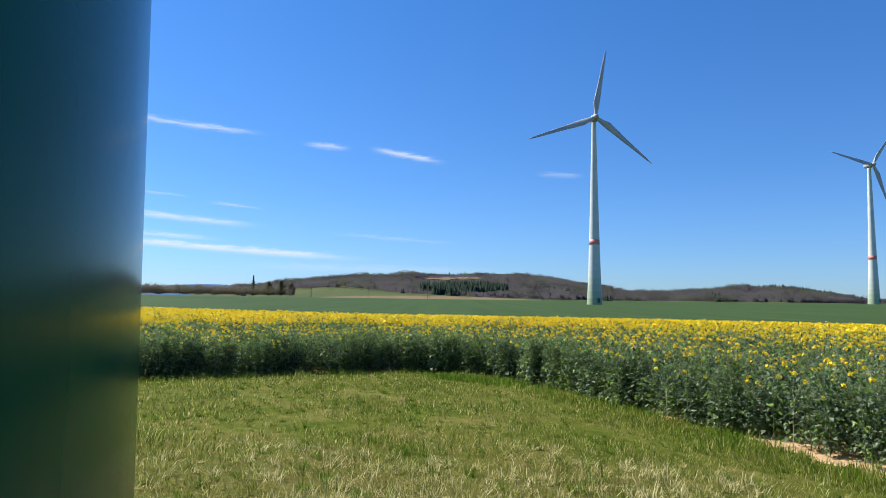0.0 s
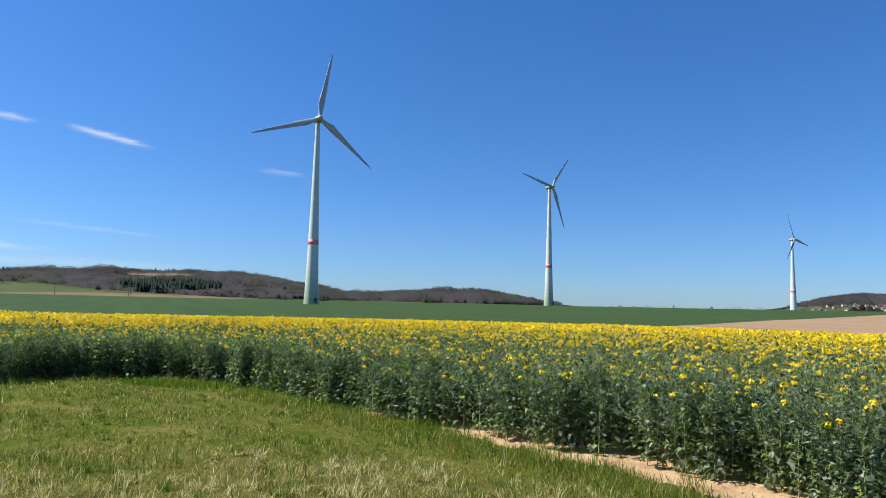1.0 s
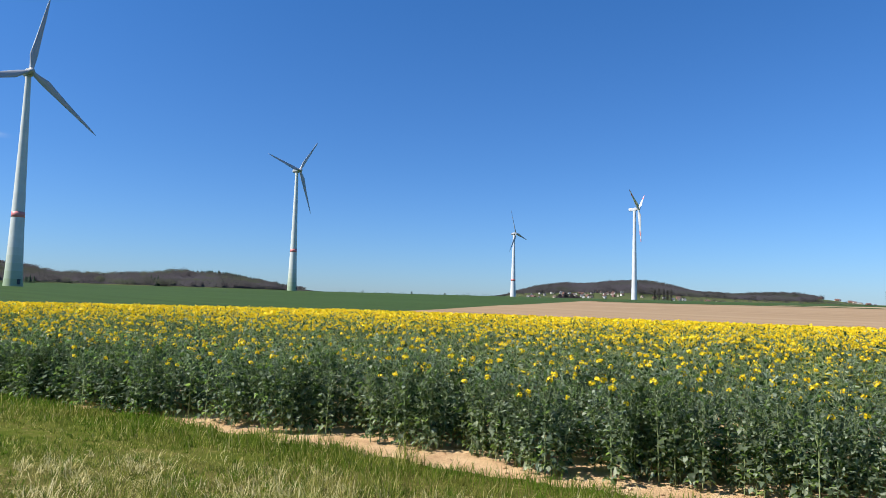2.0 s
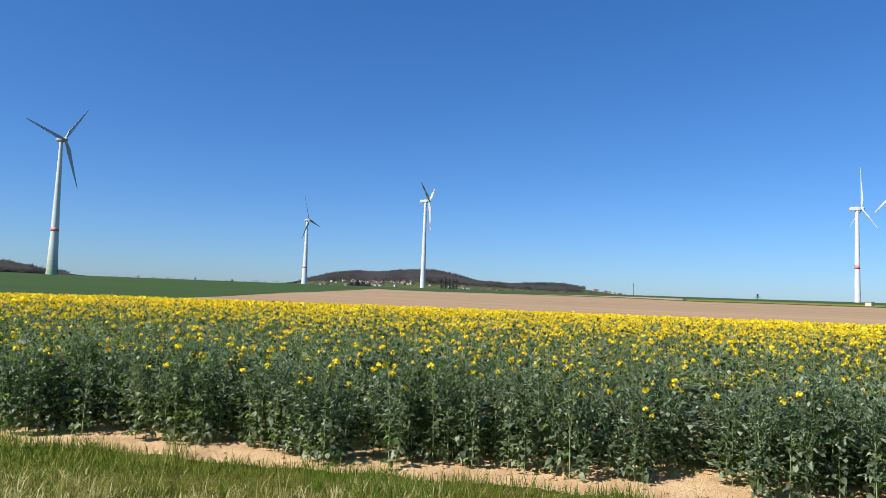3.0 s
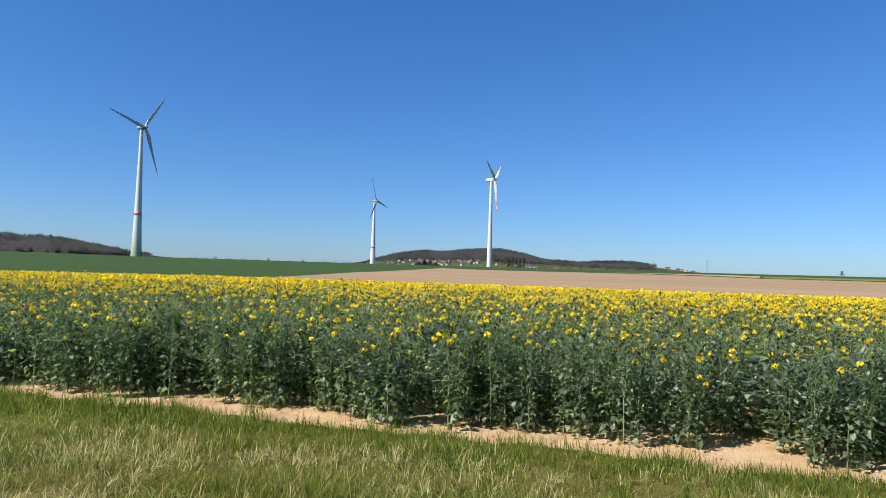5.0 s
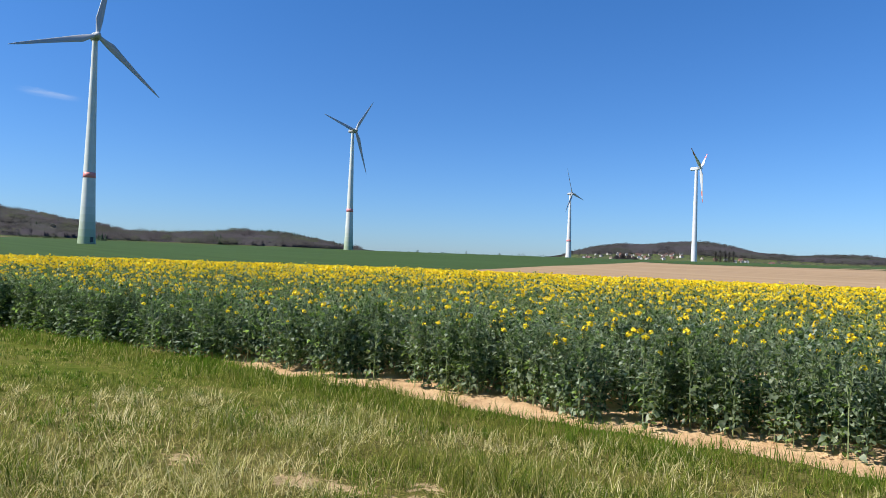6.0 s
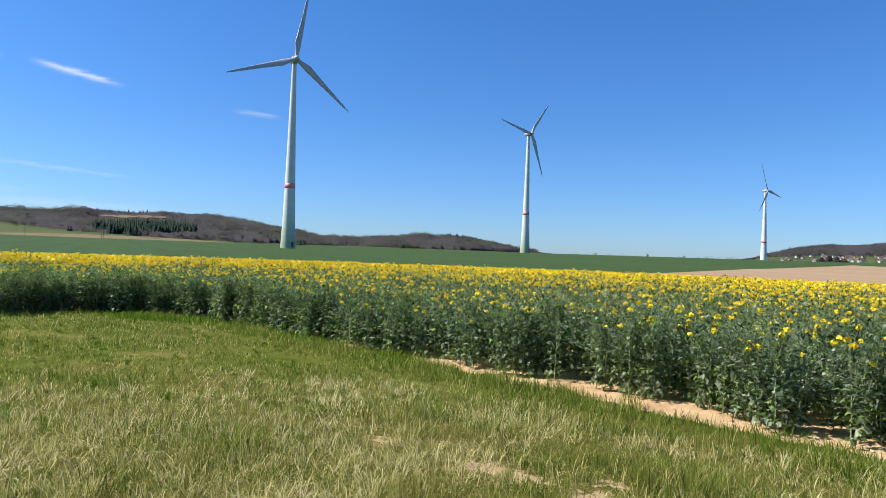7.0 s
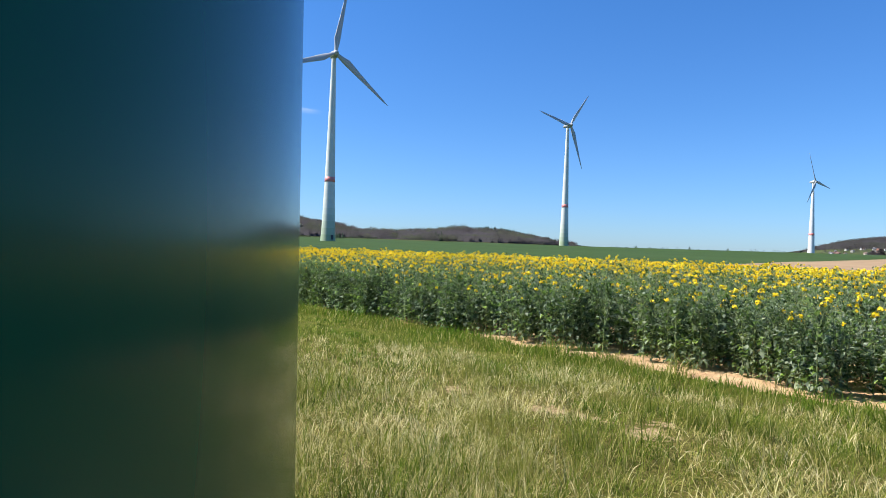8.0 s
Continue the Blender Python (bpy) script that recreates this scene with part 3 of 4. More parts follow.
def plant(h, near):
    """Leaves, stems and tips of one rape plant; tips are where flower heads may sit."""
    leaves, stems, tips = [], [], []
    lean = rng.uniform(-0.07, 0.07, 2) * h
    at = lambda u: np.array([lean[0] * u * u, lean[1] * u * u, h * u])
    stems += [stalk(at(0), at(0.5), 0.008, 0.0065)] * near + [stalk(at(0.5), at(0.97), 0.0065, 0.003)]
    tips.append(at(0.97))
    if near:
        # broad waxy leaves low down, hanging outwards
        for i in range(28):
            u = 0.04 + 0.50 * rng.uniform(0, 1) ** 1.1
            long = rng.uniform(0.045, 0.10) * (1.15 - 0.5 * u)
            v, f = leaf(long, long * rng.uniform(0.55, 0.85), rng.uniform(0.3, 1.7), 0.5)
            yaw, out = rng.uniform(0, 6.283), rng.uniform(0.0, 0.11)
            leaves.append((turned(v, yaw, rng.uniform(-0.5, 0.8), at(u) + np.array([math.cos(yaw) * out, math.sin(yaw) * out, 0.0])), f))
        # a thicket of middling leaves on the side shoots
        for i in range(52):
            u = rng.uniform(0.12, 0.82)
            long = rng.uniform(0.04, 0.10) * (1.15 - 0.45 * u)
            v, f = leaf(long, long * rng.uniform(0.4, 0.65), rng.uniform(0.0, 1.3), 0.4) if i % 8 == 0 else blade_pair(long, long * 0.7, rng.uniform(-0.4, 1.2))
            yaw, out = rng.uniform(0, 6.283), 0.15 * math.sqrt(rng.uniform(0, 1))
            leaves.append((turned(v, yaw + rng.normal(0, 0.8), rng.uniform(-0.6, 1.0), at(u) + np.array([math.cos(yaw) * out, math.sin(yaw) * out, 0.0])), f))
    for i in range(30 if near else 14):
        u = rng.uniform(0.5, 0.97) if near else rng.uniform(0.55, 0.97)
        long, wide = rng.uniform(0.045, 0.09), rng.uniform(0.020, 0.04)
        v, f = blade_pair(long * 1.1, wide * 1.4, 0.5)
        yaw, out = rng.uniform(0, 6.283), rng.uniform(0.0, 0.09)
        leaves.append((turned(v, rng.uniform(0, 6.283), rng.uniform(0.1, 1.2), at(u) + np.array([math.cos(yaw) * out, math.sin(yaw) * out, 0.0])), f))
    for i in range(6 if near else 3):
        u, a = rng.uniform(0.35, 0.8), rng.uniform(0, 6.283)
        long = (1.0 - u) * h * rng.uniform(0.7, 1.0)
        end = at(u) + np.array([math.cos(a) * 0.36 * long, math.sin(a) * 0.36 * long, long])
        stems.append(stalk(at(u), end, 0.0042, 0.002))
        tips.append(end)
        for k in range(7 if near else 3):
            p = at(u) + (end - at(u)) * rng.uniform(0.2, 0.98)
            v, f = blade_pair(rng.uniform(0.04, 0.075), rng.uniform(0.02, 0.038), 0.5)
            leaves.append((turned(v, rng.uniform(0, 6.283), rng.uniform(0.2, 1.2), p), f))
    # clusters of green buds and young pods at the tips
    for p in tips:
        for k in range(5 if near else 2):
            v, f = blade_pair(rng.uniform(0.022, 0.045), 0.018, 0.0)
            leaves.append((turned(v, rng.uniform(0, 6.283), rng.uniform(0.4, 1.4), p - np.array([0, 0, rng.uniform(0, 0.06)])), f))
    return joined(leaves), joined(stems), np.array(tips)


def scatter(models, kinds, x, y, z, turn_by, size):
    """All copies of the models in one pair of arrays."""
    vs, fs, n = [], [], 0
    for k, (v, f) in enumerate(models):
        m = np.flatnonzero(kinds == k)
        if not len(m):
            continue
        c, s = np.cos(turn_by[m])[:, None] * size[m][:, None], np.sin(turn_by[m])[:, None] * size[m][:, None]
        px = v[None, :, 0] * c - v[None, :, 1] * s + x[m][:, None]
        py = v[None, :, 0] * s + v[None, :, 1] * c + y[m][:, None]
        pz = v[None, :, 2] * size[m][:, None] + z[m][:, None]
        vs.append(np.stack([px, py, pz], 2).reshape(-1, 3))
        fs.append((f[None] + (np.arange(len(m)) * len(v))[:, None, None] + n).reshape(-1, 3))
        n += len(m) * len(v)
    return np.concatenate(vs), np.concatenate(fs)


def in_view(n, r0, r1, power, b0=-38.0, b1=112.0):
    """Random places between two distances; power 1 is even over the ground."""
    u = rng.uniform(0, 1, n)
    r = (r0 ** (power + 1) + u * (r1 ** (power + 1) - r0 ** (power + 1))) ** (1 / (power + 1))
    b = np.radians(rng.uniform(b0, b1, n))
    return r * np.sin(b), r * np.cos(b)


def bare_strip(x, y):
    """Width of the bare soil before the first plants, narrow where the turf runs into the crop."""
    b = np.degrees(np.arctan2(x, y))
    open_soil = smooth(16, 40, b)
    return np.clip(0.10 + 0.34 * open_soil + (0.4 + 0.6 * open_soil) * (0.18 * wave(x, y, 2.3, 1) + 0.17 * wave(x, y, 5.0, 2)), 0.0, 0.62)


def crop_height(x, y, d):
    return (0.97 + 0.31 * smooth(0.0, 7.5, d)) * (1 + 0.05 * wave(x, y, 1.1, 4))


within_far = np.vectorize(far_edge)
crop = new("rapeseed_crop")
tagged(crop, "dense waist-high rapeseed with grey-green leaves and yellow heads", "crop", kind="stuff")

near_kinds = [plant(1.0, True) for i in range(12)]
mid_kinds = [plant(1.0, False) for i in range(10)]
heads = [flower_head(0.043, 11) for i in range(6)]
small_heads = [flower_head(0.058, 4) for i in range(6)]

leaf_v, stem_v, flower_v = [], [], []


def plant_out(kinds, x, y, tip_heads, keep_flower, spread):
    d = into_crop(x, y)
    z = land(x, y)
    n = len(x)
    k, a = rng.integers(0, len(kinds), n), rng.uniform(0, 6.283, n)
    size = crop_height(x, y, d) * rng.normal(1.0, spread, n).clip(0.72, 1.2)
    leaf_v.append(scatter([q[0] for q in kinds], k, x, y, z, a, size))
    stem_v.append(scatter([q[1] for q in kinds], k, x, y, z, a, size))
    hx, hy, hz = [], [], []
    for i, q in enumerate(kinds):
        m = np.flatnonzero(k == i)
        for t in q[2]:
            s = m[rng.uniform(0, 1, len(m)) < keep_flower(d[m], np.degrees(np.arctan2(x[m], y[m])))]
            hx.append(x[s] + size[s] * (t[0] * np.cos(a[s]) - t[1] * np.sin(a[s])))
            hy.append(y[s] + size[s] * (t[0] * np.sin(a[s]) + t[1] * np.cos(a[s])))
            hz.append(z[s] + size[s] * t[2])
    hx, hy, hz = np.concatenate(hx), np.concatenate(hy), np.concatenate(hz)
    m = len(hx)
    flower_v.append(scatter(tip_heads, rng.integers(0, len(tip_heads), m), hx, hy, hz, rng.uniform(0, 6.283, m), rng.uniform(0.7, 1.2, m)))


# the front of the crop, whole plants
x, y = in_view(42000, 5.0, 26.0, 1.0)
d = into_crop(x, y)
front = d - bare_strip(x, y)
keep = (front > 0) & (front < 2.0) & (rng.uniform(0, 1, len(x)) < np.where(front < 0.7, 1.0, 0.62)) & (wave(x, y, 4.2, 6) + rng.uniform(-0.9, 0.9, len(x)) > -0.70 + 0.55 * (front < 0.7) - 1.3 * smooth(24, 12, np.degrees(np.arctan2(x, y))))
order = np.flatnonzero(keep)[:1350]
# the 260 nearest of the first row stand singly
row = order[front[order] < 0.45]
row = row[np.argsort(np.hypot(x[row], y[row]))][:260]
order = np.setdiff1d(order, row)
kind_meshes = [(quick_mesh("leaves", *q[0], M_RAPE_LEAF), quick_mesh("stem", *q[1], M_RAPE_STEM)) for q in near_kinds]
head_meshes = [quick_mesh("flower_head", *q, M_RAPE_FLOWER) for q in heads]
for px, py in zip(x[row], y[row]):
    k = int(rng.integers(0, len(near_kinds)))
    tall = float(crop_height(px, py, into_crop(np.array([px]), np.array([py])))[0] * np.clip(rng.normal(1, 0.1), 0.75, 1.2))
    single = new("rapeseed_plant")
    single.matrix_world = pose(px, py, lift(px, py), 0, 0, rng.uniform(0, 360)) @ Matrix.Scale(tall, 4)
    part("leaves", kind_meshes[k][0], single)
    part("stem", kind_meshes[k][1], single)
    blooms = [t for t in near_kinds[k][2] if rng.uniform() < 0.06]
    for t in blooms:
        part("flower_head", head_meshes[int(rng.integers(0, len(heads)))], single, m=pose(*t, 0, 0, rng.uniform(0, 360)))
    tagged(single, "edge rapeseed plant with a few yellow flower heads" if blooms else "edge rapeseed plant in green bud on bare soil", "rapeseed plant", "rapeseed plants along the field edge")
plant_out(near_kinds, x[order], y[order], heads, lambda d, b: 0.02 + (0.14 + 0.26 * smooth(38, 14, b)) * smooth(0.9, 2.6, d), 0.11)
# behind it only the tops can be seen
x, y = in_view(30000, 6.0, 34.0, 0.6)
d = into_crop(x, y)
keep = d - bare_strip(x, y) > 1.8
order = np.flatnonzero(keep)[:6500]
plant_out(mid_kinds, x[order], y[order], heads, lambda d, b: 0.09 + 0.32 * smooth(40, 14, b) + 0.62 * smooth(3.0, 8.5, d), 0.07)
# the rest of the field, heads over a green canopy
x, y = in_view(56000, 26.0, 125.0, 0.1)
d = into_crop(x, y)
limit = within_far(np.degrees(np.arctan2(x, y)).round(1))
keep = np.flatnonzero((d > 5) & (np.hypot(x, y) < limit))
x, y, d = x[keep], y[keep], d[keep]
r = np.hypot(x, y)
size = np.clip(0.95 + r / 60, 1.3, 2.7) * rng.uniform(0.7, 1.25, len(x))
top = land(x, y) + crop_height(x, y, d) * rng.normal(0.97, 0.03, len(x))
flower_v.append(scatter(small_heads, rng.integers(0, 6, len(x)), x, y, top - 0.04, rng.uniform(0, 6.283, len(x)), size))
tuft = [joined([(turned(blade_pair(0.30, 0.10, 0.4)[0], rng.uniform(0, 6.283), rng.uniform(0.3, 1.2), np.zeros(3)), blade_pair(1, 1, 1)[1]) for i in range(4)]) for j in range(6)]
pick = rng.uniform(0, 1, len(x)) < 0.35
leaf_v.append(scatter(tuft, rng.integers(0, 6, pick.sum()), x[pick] + 0.1, y[pick] + 0.1, top[pick] - 0.36, rng.uniform(0, 6.283, pick.sum()), size[pick] * 0.75))

# the closed canopy of the field further in
def canopy_rows(b):
    rr = np.linspace(8, 40, 200)
    inside = rr[into_crop(rr * math.sin(radians(b)), rr * math.cos(radians(b))) > 6.0]
    return np.geomspace(inside[0] if len(inside) else 40, max(far_edge(b) - 0.3, 45), 110)


cover = sheet("canopy", np.arange(-38, 112, 0.5), canopy_rows, M_CANOPY, 0.0)
co = np.empty(len(cover.data.vertices) * 3, np.float32)
cover.data.vertices.foreach_get("co", co)
co = co.reshape(-1, 3)
co[:, 2] += crop_height(co[:, 0], co[:, 1], into_crop(co[:, 0], co[:, 1])) * (0.35 + 0.49 * smooth(5.5, 17.0, into_crop(co[:, 0], co[:, 1]))) + 0.05 * rng.uniform(-1, 1, len(co))
cover.data.vertices.foreach_set("co", co.ravel())
cover.data.update()
cover.parent = crop
tagged(cover, "closed green and yellow top of the crop", kind="stuff")

# the leafy middle storey that shades the soil
big = [blade_pair(0.11, 0.07, 0.8), blade_pair(0.09, 0.05, 0.3)]
big = [(turned(v, 0.0, rng.uniform(-0.5, 0.9), np.zeros(3)), f) for v, f in big * 4]
x, y = in_view(190000, 5.5, 36.0, 0.3)
d = into_crop(x, y)
keep = np.flatnonzero(d - bare_strip(x, y) > 0.45)[:52000]
x, y, d = x[keep], y[keep], d[keep]
z = land(x, y) + crop_height(x, y, d) * rng.uniform(0.18, 0.84, len(x))
leaf_v.append(scatter(big, rng.integers(0, len(big), len(x)), x, y, z, rng.uniform(0, 6.283, len(x)), rng.uniform(0.6, 1.2, len(x)) * (1 + 0.02 * np.hypot(x, y))))

x, y = in_view(90000, 5.5, 17.0, 0.7)
d = into_crop(x, y)
keep = np.flatnonzero((d - bare_strip(x, y) > 0.5) & (d < 4.5))[:30000]
x, y, d = x[keep], y[keep], d[keep]
leaf_v.append(scatter(big, rng.integers(0, len(big), len(x)), x, y, land(x, y) + crop_height(x, y, d) * rng.uniform(0.08, 0.6, len(x)), rng.uniform(0, 6.283, len(x)), rng.uniform(0.6, 1.3, len(x))))

# wide lower leaves that close over the ground inside the crop
x, y = in_view(60000, 6.0, 36.0, 0.5)
d = into_crop(x, y)
keep = np.flatnonzero(d - bare_strip(x, y) > 0.9)[:22000]
x, y, d = x[keep], y[keep], d[keep]
flat = [(turned(v, 0.0, rng.uniform(-0.3, 0.4), np.zeros(3)), f) for v, f in [blade_pair(0.24, 0.15, 0.6) for i in range(6)]]
leaf_v.append(scatter(flat, rng.integers(0, 6, len(x)), x, y, land(x, y) + crop_height(x, y, d) * rng.uniform(0.3, 0.62, len(x)), rng.uniform(0, 6.283, len(x)), rng.uniform(0.7, 1.3, len(x)) * (1 + 0.02 * np.hypot(x, y))))

# low leaves where the turf runs up to the stems
x, y = in_view(90000, 6.0, 22.0, 0.5, -38, 24)
front = into_crop(x, y) - bare_strip(x, y)
keep = np.flatnonzero((front > -0.02) & (front < 0.9))[:11000]
x, y = x[keep], y[keep]
leaf_v.append(scatter(big, rng.integers(0, len(big), len(x)), x, y, land(x, y) + rng.uniform(0.03, 0.5, len(x)), rng.uniform(0, 6.283, len(x)), rng.uniform(0.8, 1.5, len(x))))

for name, arrays, mat, label in (("leaves", leaf_v, M_RAPE_LEAF, "grey-green rapeseed leaves"), ("stems", stem_v, M_RAPE_STEM, "pale green rapeseed stems"),
                                 ("flower_heads", flower_v, M_RAPE_FLOWER, "bright yellow rapeseed flower heads")):
    v, f = joined(arrays)
    tagged(part(name, quick_mesh(name, v, f, mat), crop, label), kind="stuff")

# ---------------------------------------------------------------- grass
def strips(x, y, length, width, bend, heading):
    """Bent blades of three triangles."""
    z = land(x, y) - 0.015
    hx, hy = np.cos(heading), np.sin(heading)
    sx, sy = -hy * width / 2, hx * width / 2
    up, out = np.sqrt(np.clip(1 - bend ** 2, 0.05, 1)), bend
    pts = []
    for f, side in ((0.0, -1), (0.0, 1), (0.55, -0.8), (0.55, 0.8), (1.0, 0)):
        reach = length * (out * (0.35 * f + 0.65 * f * f))
        pts.append(np.stack([x + hx * reach + sx * side, y + hy * reach + sy * side, z + length * (up * f + (1 - up) * (f - f * f) * 0.8)], 1))
    v = np.stack(pts, 1).reshape(-1, 3)
    t = np.array([(0, 1, 3), (0, 3, 2), (2, 3, 4)])
    return v, (t[None] + (np.arange(len(x)) * 5)[:, None, None]).reshape(-1, 3)


def off_bare(x, y):
    ok = np.ones(len(x), bool)
    for bx, by, r in BARE:
        ok &= np.hypot(x - bx, (y - by)) > r * (0.95 + 0.4 * wave(x, y, 9.0, 3)) * rng.uniform(0.7, 1.15, len(x))
    ok &= np.hypot(x - TX, y - TY) > TR + 0.1
    return ok


x, y = in_view(330000, 1.5, 21.0, 0.05, -45, 115)
d = into_crop(x, y)
keep = np.flatnonzero((d < -0.02 + 0.14 * wave(x, y, 3.1, 5)) & off_bare(x, y) & (rng.uniform(0, 1, len(x)) < np.clip(0.62 + 0.6 * wave(x, y, 1.5, 21) + 0.3 * wave(x, y, 5.0, 22), 0.12, 1.0)))[:150000]
x, y, d = x[keep], y[keep], d[keep]
r = np.hypot(x, y)
rough = 0.5 + 0.5 * wave(x, y, 1.6, 7)
length = (0.065 + 0.06 * smooth(8.0, 3.5, r) + 0.09 * smooth(-1.6, -0.2, d)) * (0.45 + 1.1 * rough) * rng.uniform(0.5, 1.35, len(x))
length *= 1 + 0.9 * (wave(x, y, 2.9, 9) > 0.72)
width = 0.0022 + 0.0007 * r
grass = new("grass", quick_mesh("grass", *strips(x, y, length, width, rng.uniform(0.35, 0.99, len(x)), rng.uniform(0, 6.283, len(x))), M_GRASS))
tagged(grass, "uneven green meadow grass with matted patches", "grass", kind="stuff")
x, y = in_view(60000, 1.6, 13.0, -0.35, -45, 115)
d = into_crop(x, y)
keep = np.flatnonzero((d < -0.9) & (wave(x, y, 1.9, 11) + rng.uniform(-0.8, 0.8, len(x)) > 0.32 + 0.75 * smooth(5.0, 9.5, np.hypot(x, y)) + 0.4 * smooth(18, 52, np.degrees(np.arctan2(x, y)))))
x, y = x[keep], y[keep]
r = np.hypot(x, y)
straw = new("dry_grass", quick_mesh("dry_grass", *strips(x, y, rng.uniform(0.06, 0.19, len(x)) * (0.6 + 0.4 * smooth(9, 5, r)), 0.0022 + 0.0004 * r, rng.uniform(0.8, 0.998, len(x)), rng.uniform(0, 6.283, len(x))), M_STRAW))
tagged(straw, "bleached dry grass stalks among the turf", "grass", kind="stuff")

x, y = in_view(26000, 1.6, 8.5, 0.2, -45, 115)
keep = np.flatnonzero((into_crop(x, y) < -1.0) & off_bare(x, y) & (wave(x, y, 1.5, 13) + rng.uniform(-0.7, 0.7, len(x)) > -0.05 + 0.8 * smooth(4.5, 7.5, np.hypot(x, y)) + 0.75 * smooth(18, 52, np.degrees(np.arctan2(x, y)))))
x, y = x[keep], y[keep]
n = len(x)
mat = new("matted_straw", quick_mesh("matted_straw", *strips(x, y, rng.uniform(0.10, 0.24, n), np.full(n, 0.0055), rng.uniform(0.985, 0.999, n), rng.normal(0.9, 1.1, n)), M_STRAW))
tagged(mat, "flattened bleached straw matted between the tufts", "grass", kind="stuff")


def tussocks(name, label, n, r0, r1, power, blades, reach, mat, width, near_only):
    """Grass growing in tufts, the blades bending outwards."""
    x, y = in_view(n * 3, r0, r1, power, -45, 112)
    ok = (into_crop(x, y) < -0.25) & off_bare(x, y)
    if near_only:
        ok &= wave(x, y, 1.7, 11) + rng.uniform(-0.9, 0.9, len(x)) > -0.15 + 0.9 * smooth(5.5, 8.5, np.hypot(x, y)) + 0.7 * smooth(18, 52, np.degrees(np.arctan2(x, y)))
    k = np.flatnonzero(ok)[:n]
    x, y = x[k], y[k]
    big_one = rng.uniform(0.55, 1.25, len(x)) * (0.55 + 0.45 * smooth(9.5, 4.5, np.hypot(x, y)))
    a = rng.uniform(0, 6.283, (len(x), blades))
    off = np.abs(rng.normal(0, 0.06, a.shape)) * big_one[:, None]
    bx, by = (x[:, None] + off * np.cos(a)).ravel(), (y[:, None] + off * np.sin(a)).ravel()
    heading = (a + rng.normal(0, 1.4, a.shape)).ravel()
    length = (reach * big_one[:, None] * rng.uniform(0.5, 1.2, a.shape)).ravel()
    bend = np.clip(rng.normal(0.80, 0.22, a.shape), 0.05, 0.995).ravel()
    ob = new(name, quick_mesh(name, *strips(bx, by, length, width + 0.00045 * np.hypot(bx, by), bend, heading), mat))
    tagged(ob, label, "grass", kind="stuff")


tussocks("straw_tussocks", "bleached tufts of last year's grass", 1500, 1.7, 8.0, 0.3, 16, 0.19, M_STRAW, 0.0030, True)
tussocks("dark_tufts", "dark green tufts standing in the short turf", 260, 5.0, 19.0, 0.6, 60, 0.15, M_LUSH, 0.0026, False)
tussocks("grass_tussocks", "green tufts of long meadow grass", 3000, 1.7, 17.0, 0.35, 18, 0.17, M_GRASS, 0.0030, False)

# lusher, longer grass along the soil
x, y = in_view(260000, 5.0, 19.0, 0.1, -45, 112)
d = into_crop(x, y)
keep = np.flatnonzero((d > -1.1) & (d < 0.03 + 0.3 * smooth(34, 18, np.degrees(np.arctan2(x, y))) + 0.16 * wave(x, y, 3.1, 5)) & (rng.uniform(-1.1, 0.03, len(x)) < d))[:30000]
x, y = x[keep], y[keep]
n = len(x)
fringe = new("grass_fringe", quick_mesh("grass_fringe", *strips(x, y, rng.uniform(0.08, 0.24, n) * (0.8 + 0.5 * wave(x, y, 2.0, 8)), 0.0024 + 0.0006 * np.hypot(x, y), rng.uniform(0.25, 0.97, n), rng.uniform(0, 6.283, n)), M_LUSH))
tagged(fringe, "lush green grass fringe along the bare soil", "grass", kind="stuff")

# low clump of coarse grass in the corner of the pad
x, y = 0.5 + rng.normal(0, 0.6, 2600), 16.9 + rng.normal(0, 0.32, 2600)
clump = new("grass_clump", quick_mesh("grass_clump", *strips(x, y, rng.uniform(0.08, 0.22, 2600), np.full(2600, 0.012), rng.uniform(0.2, 0.9, 2600), rng.uniform(0, 6.283, 2600)), M_LUSH))
tagged(clump, "coarse tall grass clump at the corner of the crop", "grass", kind="stuff")

# crumbs and clods on the bare strip
stone = []
for i in range(6):
    bm = bmesh.new()
    bmesh.ops.create_icosphere(bm, subdivisions=1, radius=1.0)
    for v in bm.verts:
        v.co = Vector((v.co.x * rng.uniform(0.7, 1.3), v.co.y * rng.uniform(0.7, 1.3), v.co.z * rng.uniform(0.25, 0.6)))
    stone.append((np.array([v.co[:] for v in bm.verts]), np.array([[v.index for v in f.verts] for f in bm.faces])))
    bm.free()
x, y = in_view(26000, 5.5, 18.0, 0.0, 5, 112)
d = into_crop(x, y)
keep = np.flatnonzero((d > -0.06) & (d < 1.0))[:1500]
x, y = x[keep], y[keep]
clods = new("soil_clods", quick_mesh("soil_clods", *scatter(stone, rng.integers(0, 6, len(x)), x, y, land(x, y) + 0.004, rng.uniform(0, 6.283, len(x)), 0.004 + 0.026 * rng.uniform(0, 1, len(x)) ** 5), M_SOIL))
tagged(clods, "crumbs and clods of pale dry soil along the crop", "soil", kind="stuff")

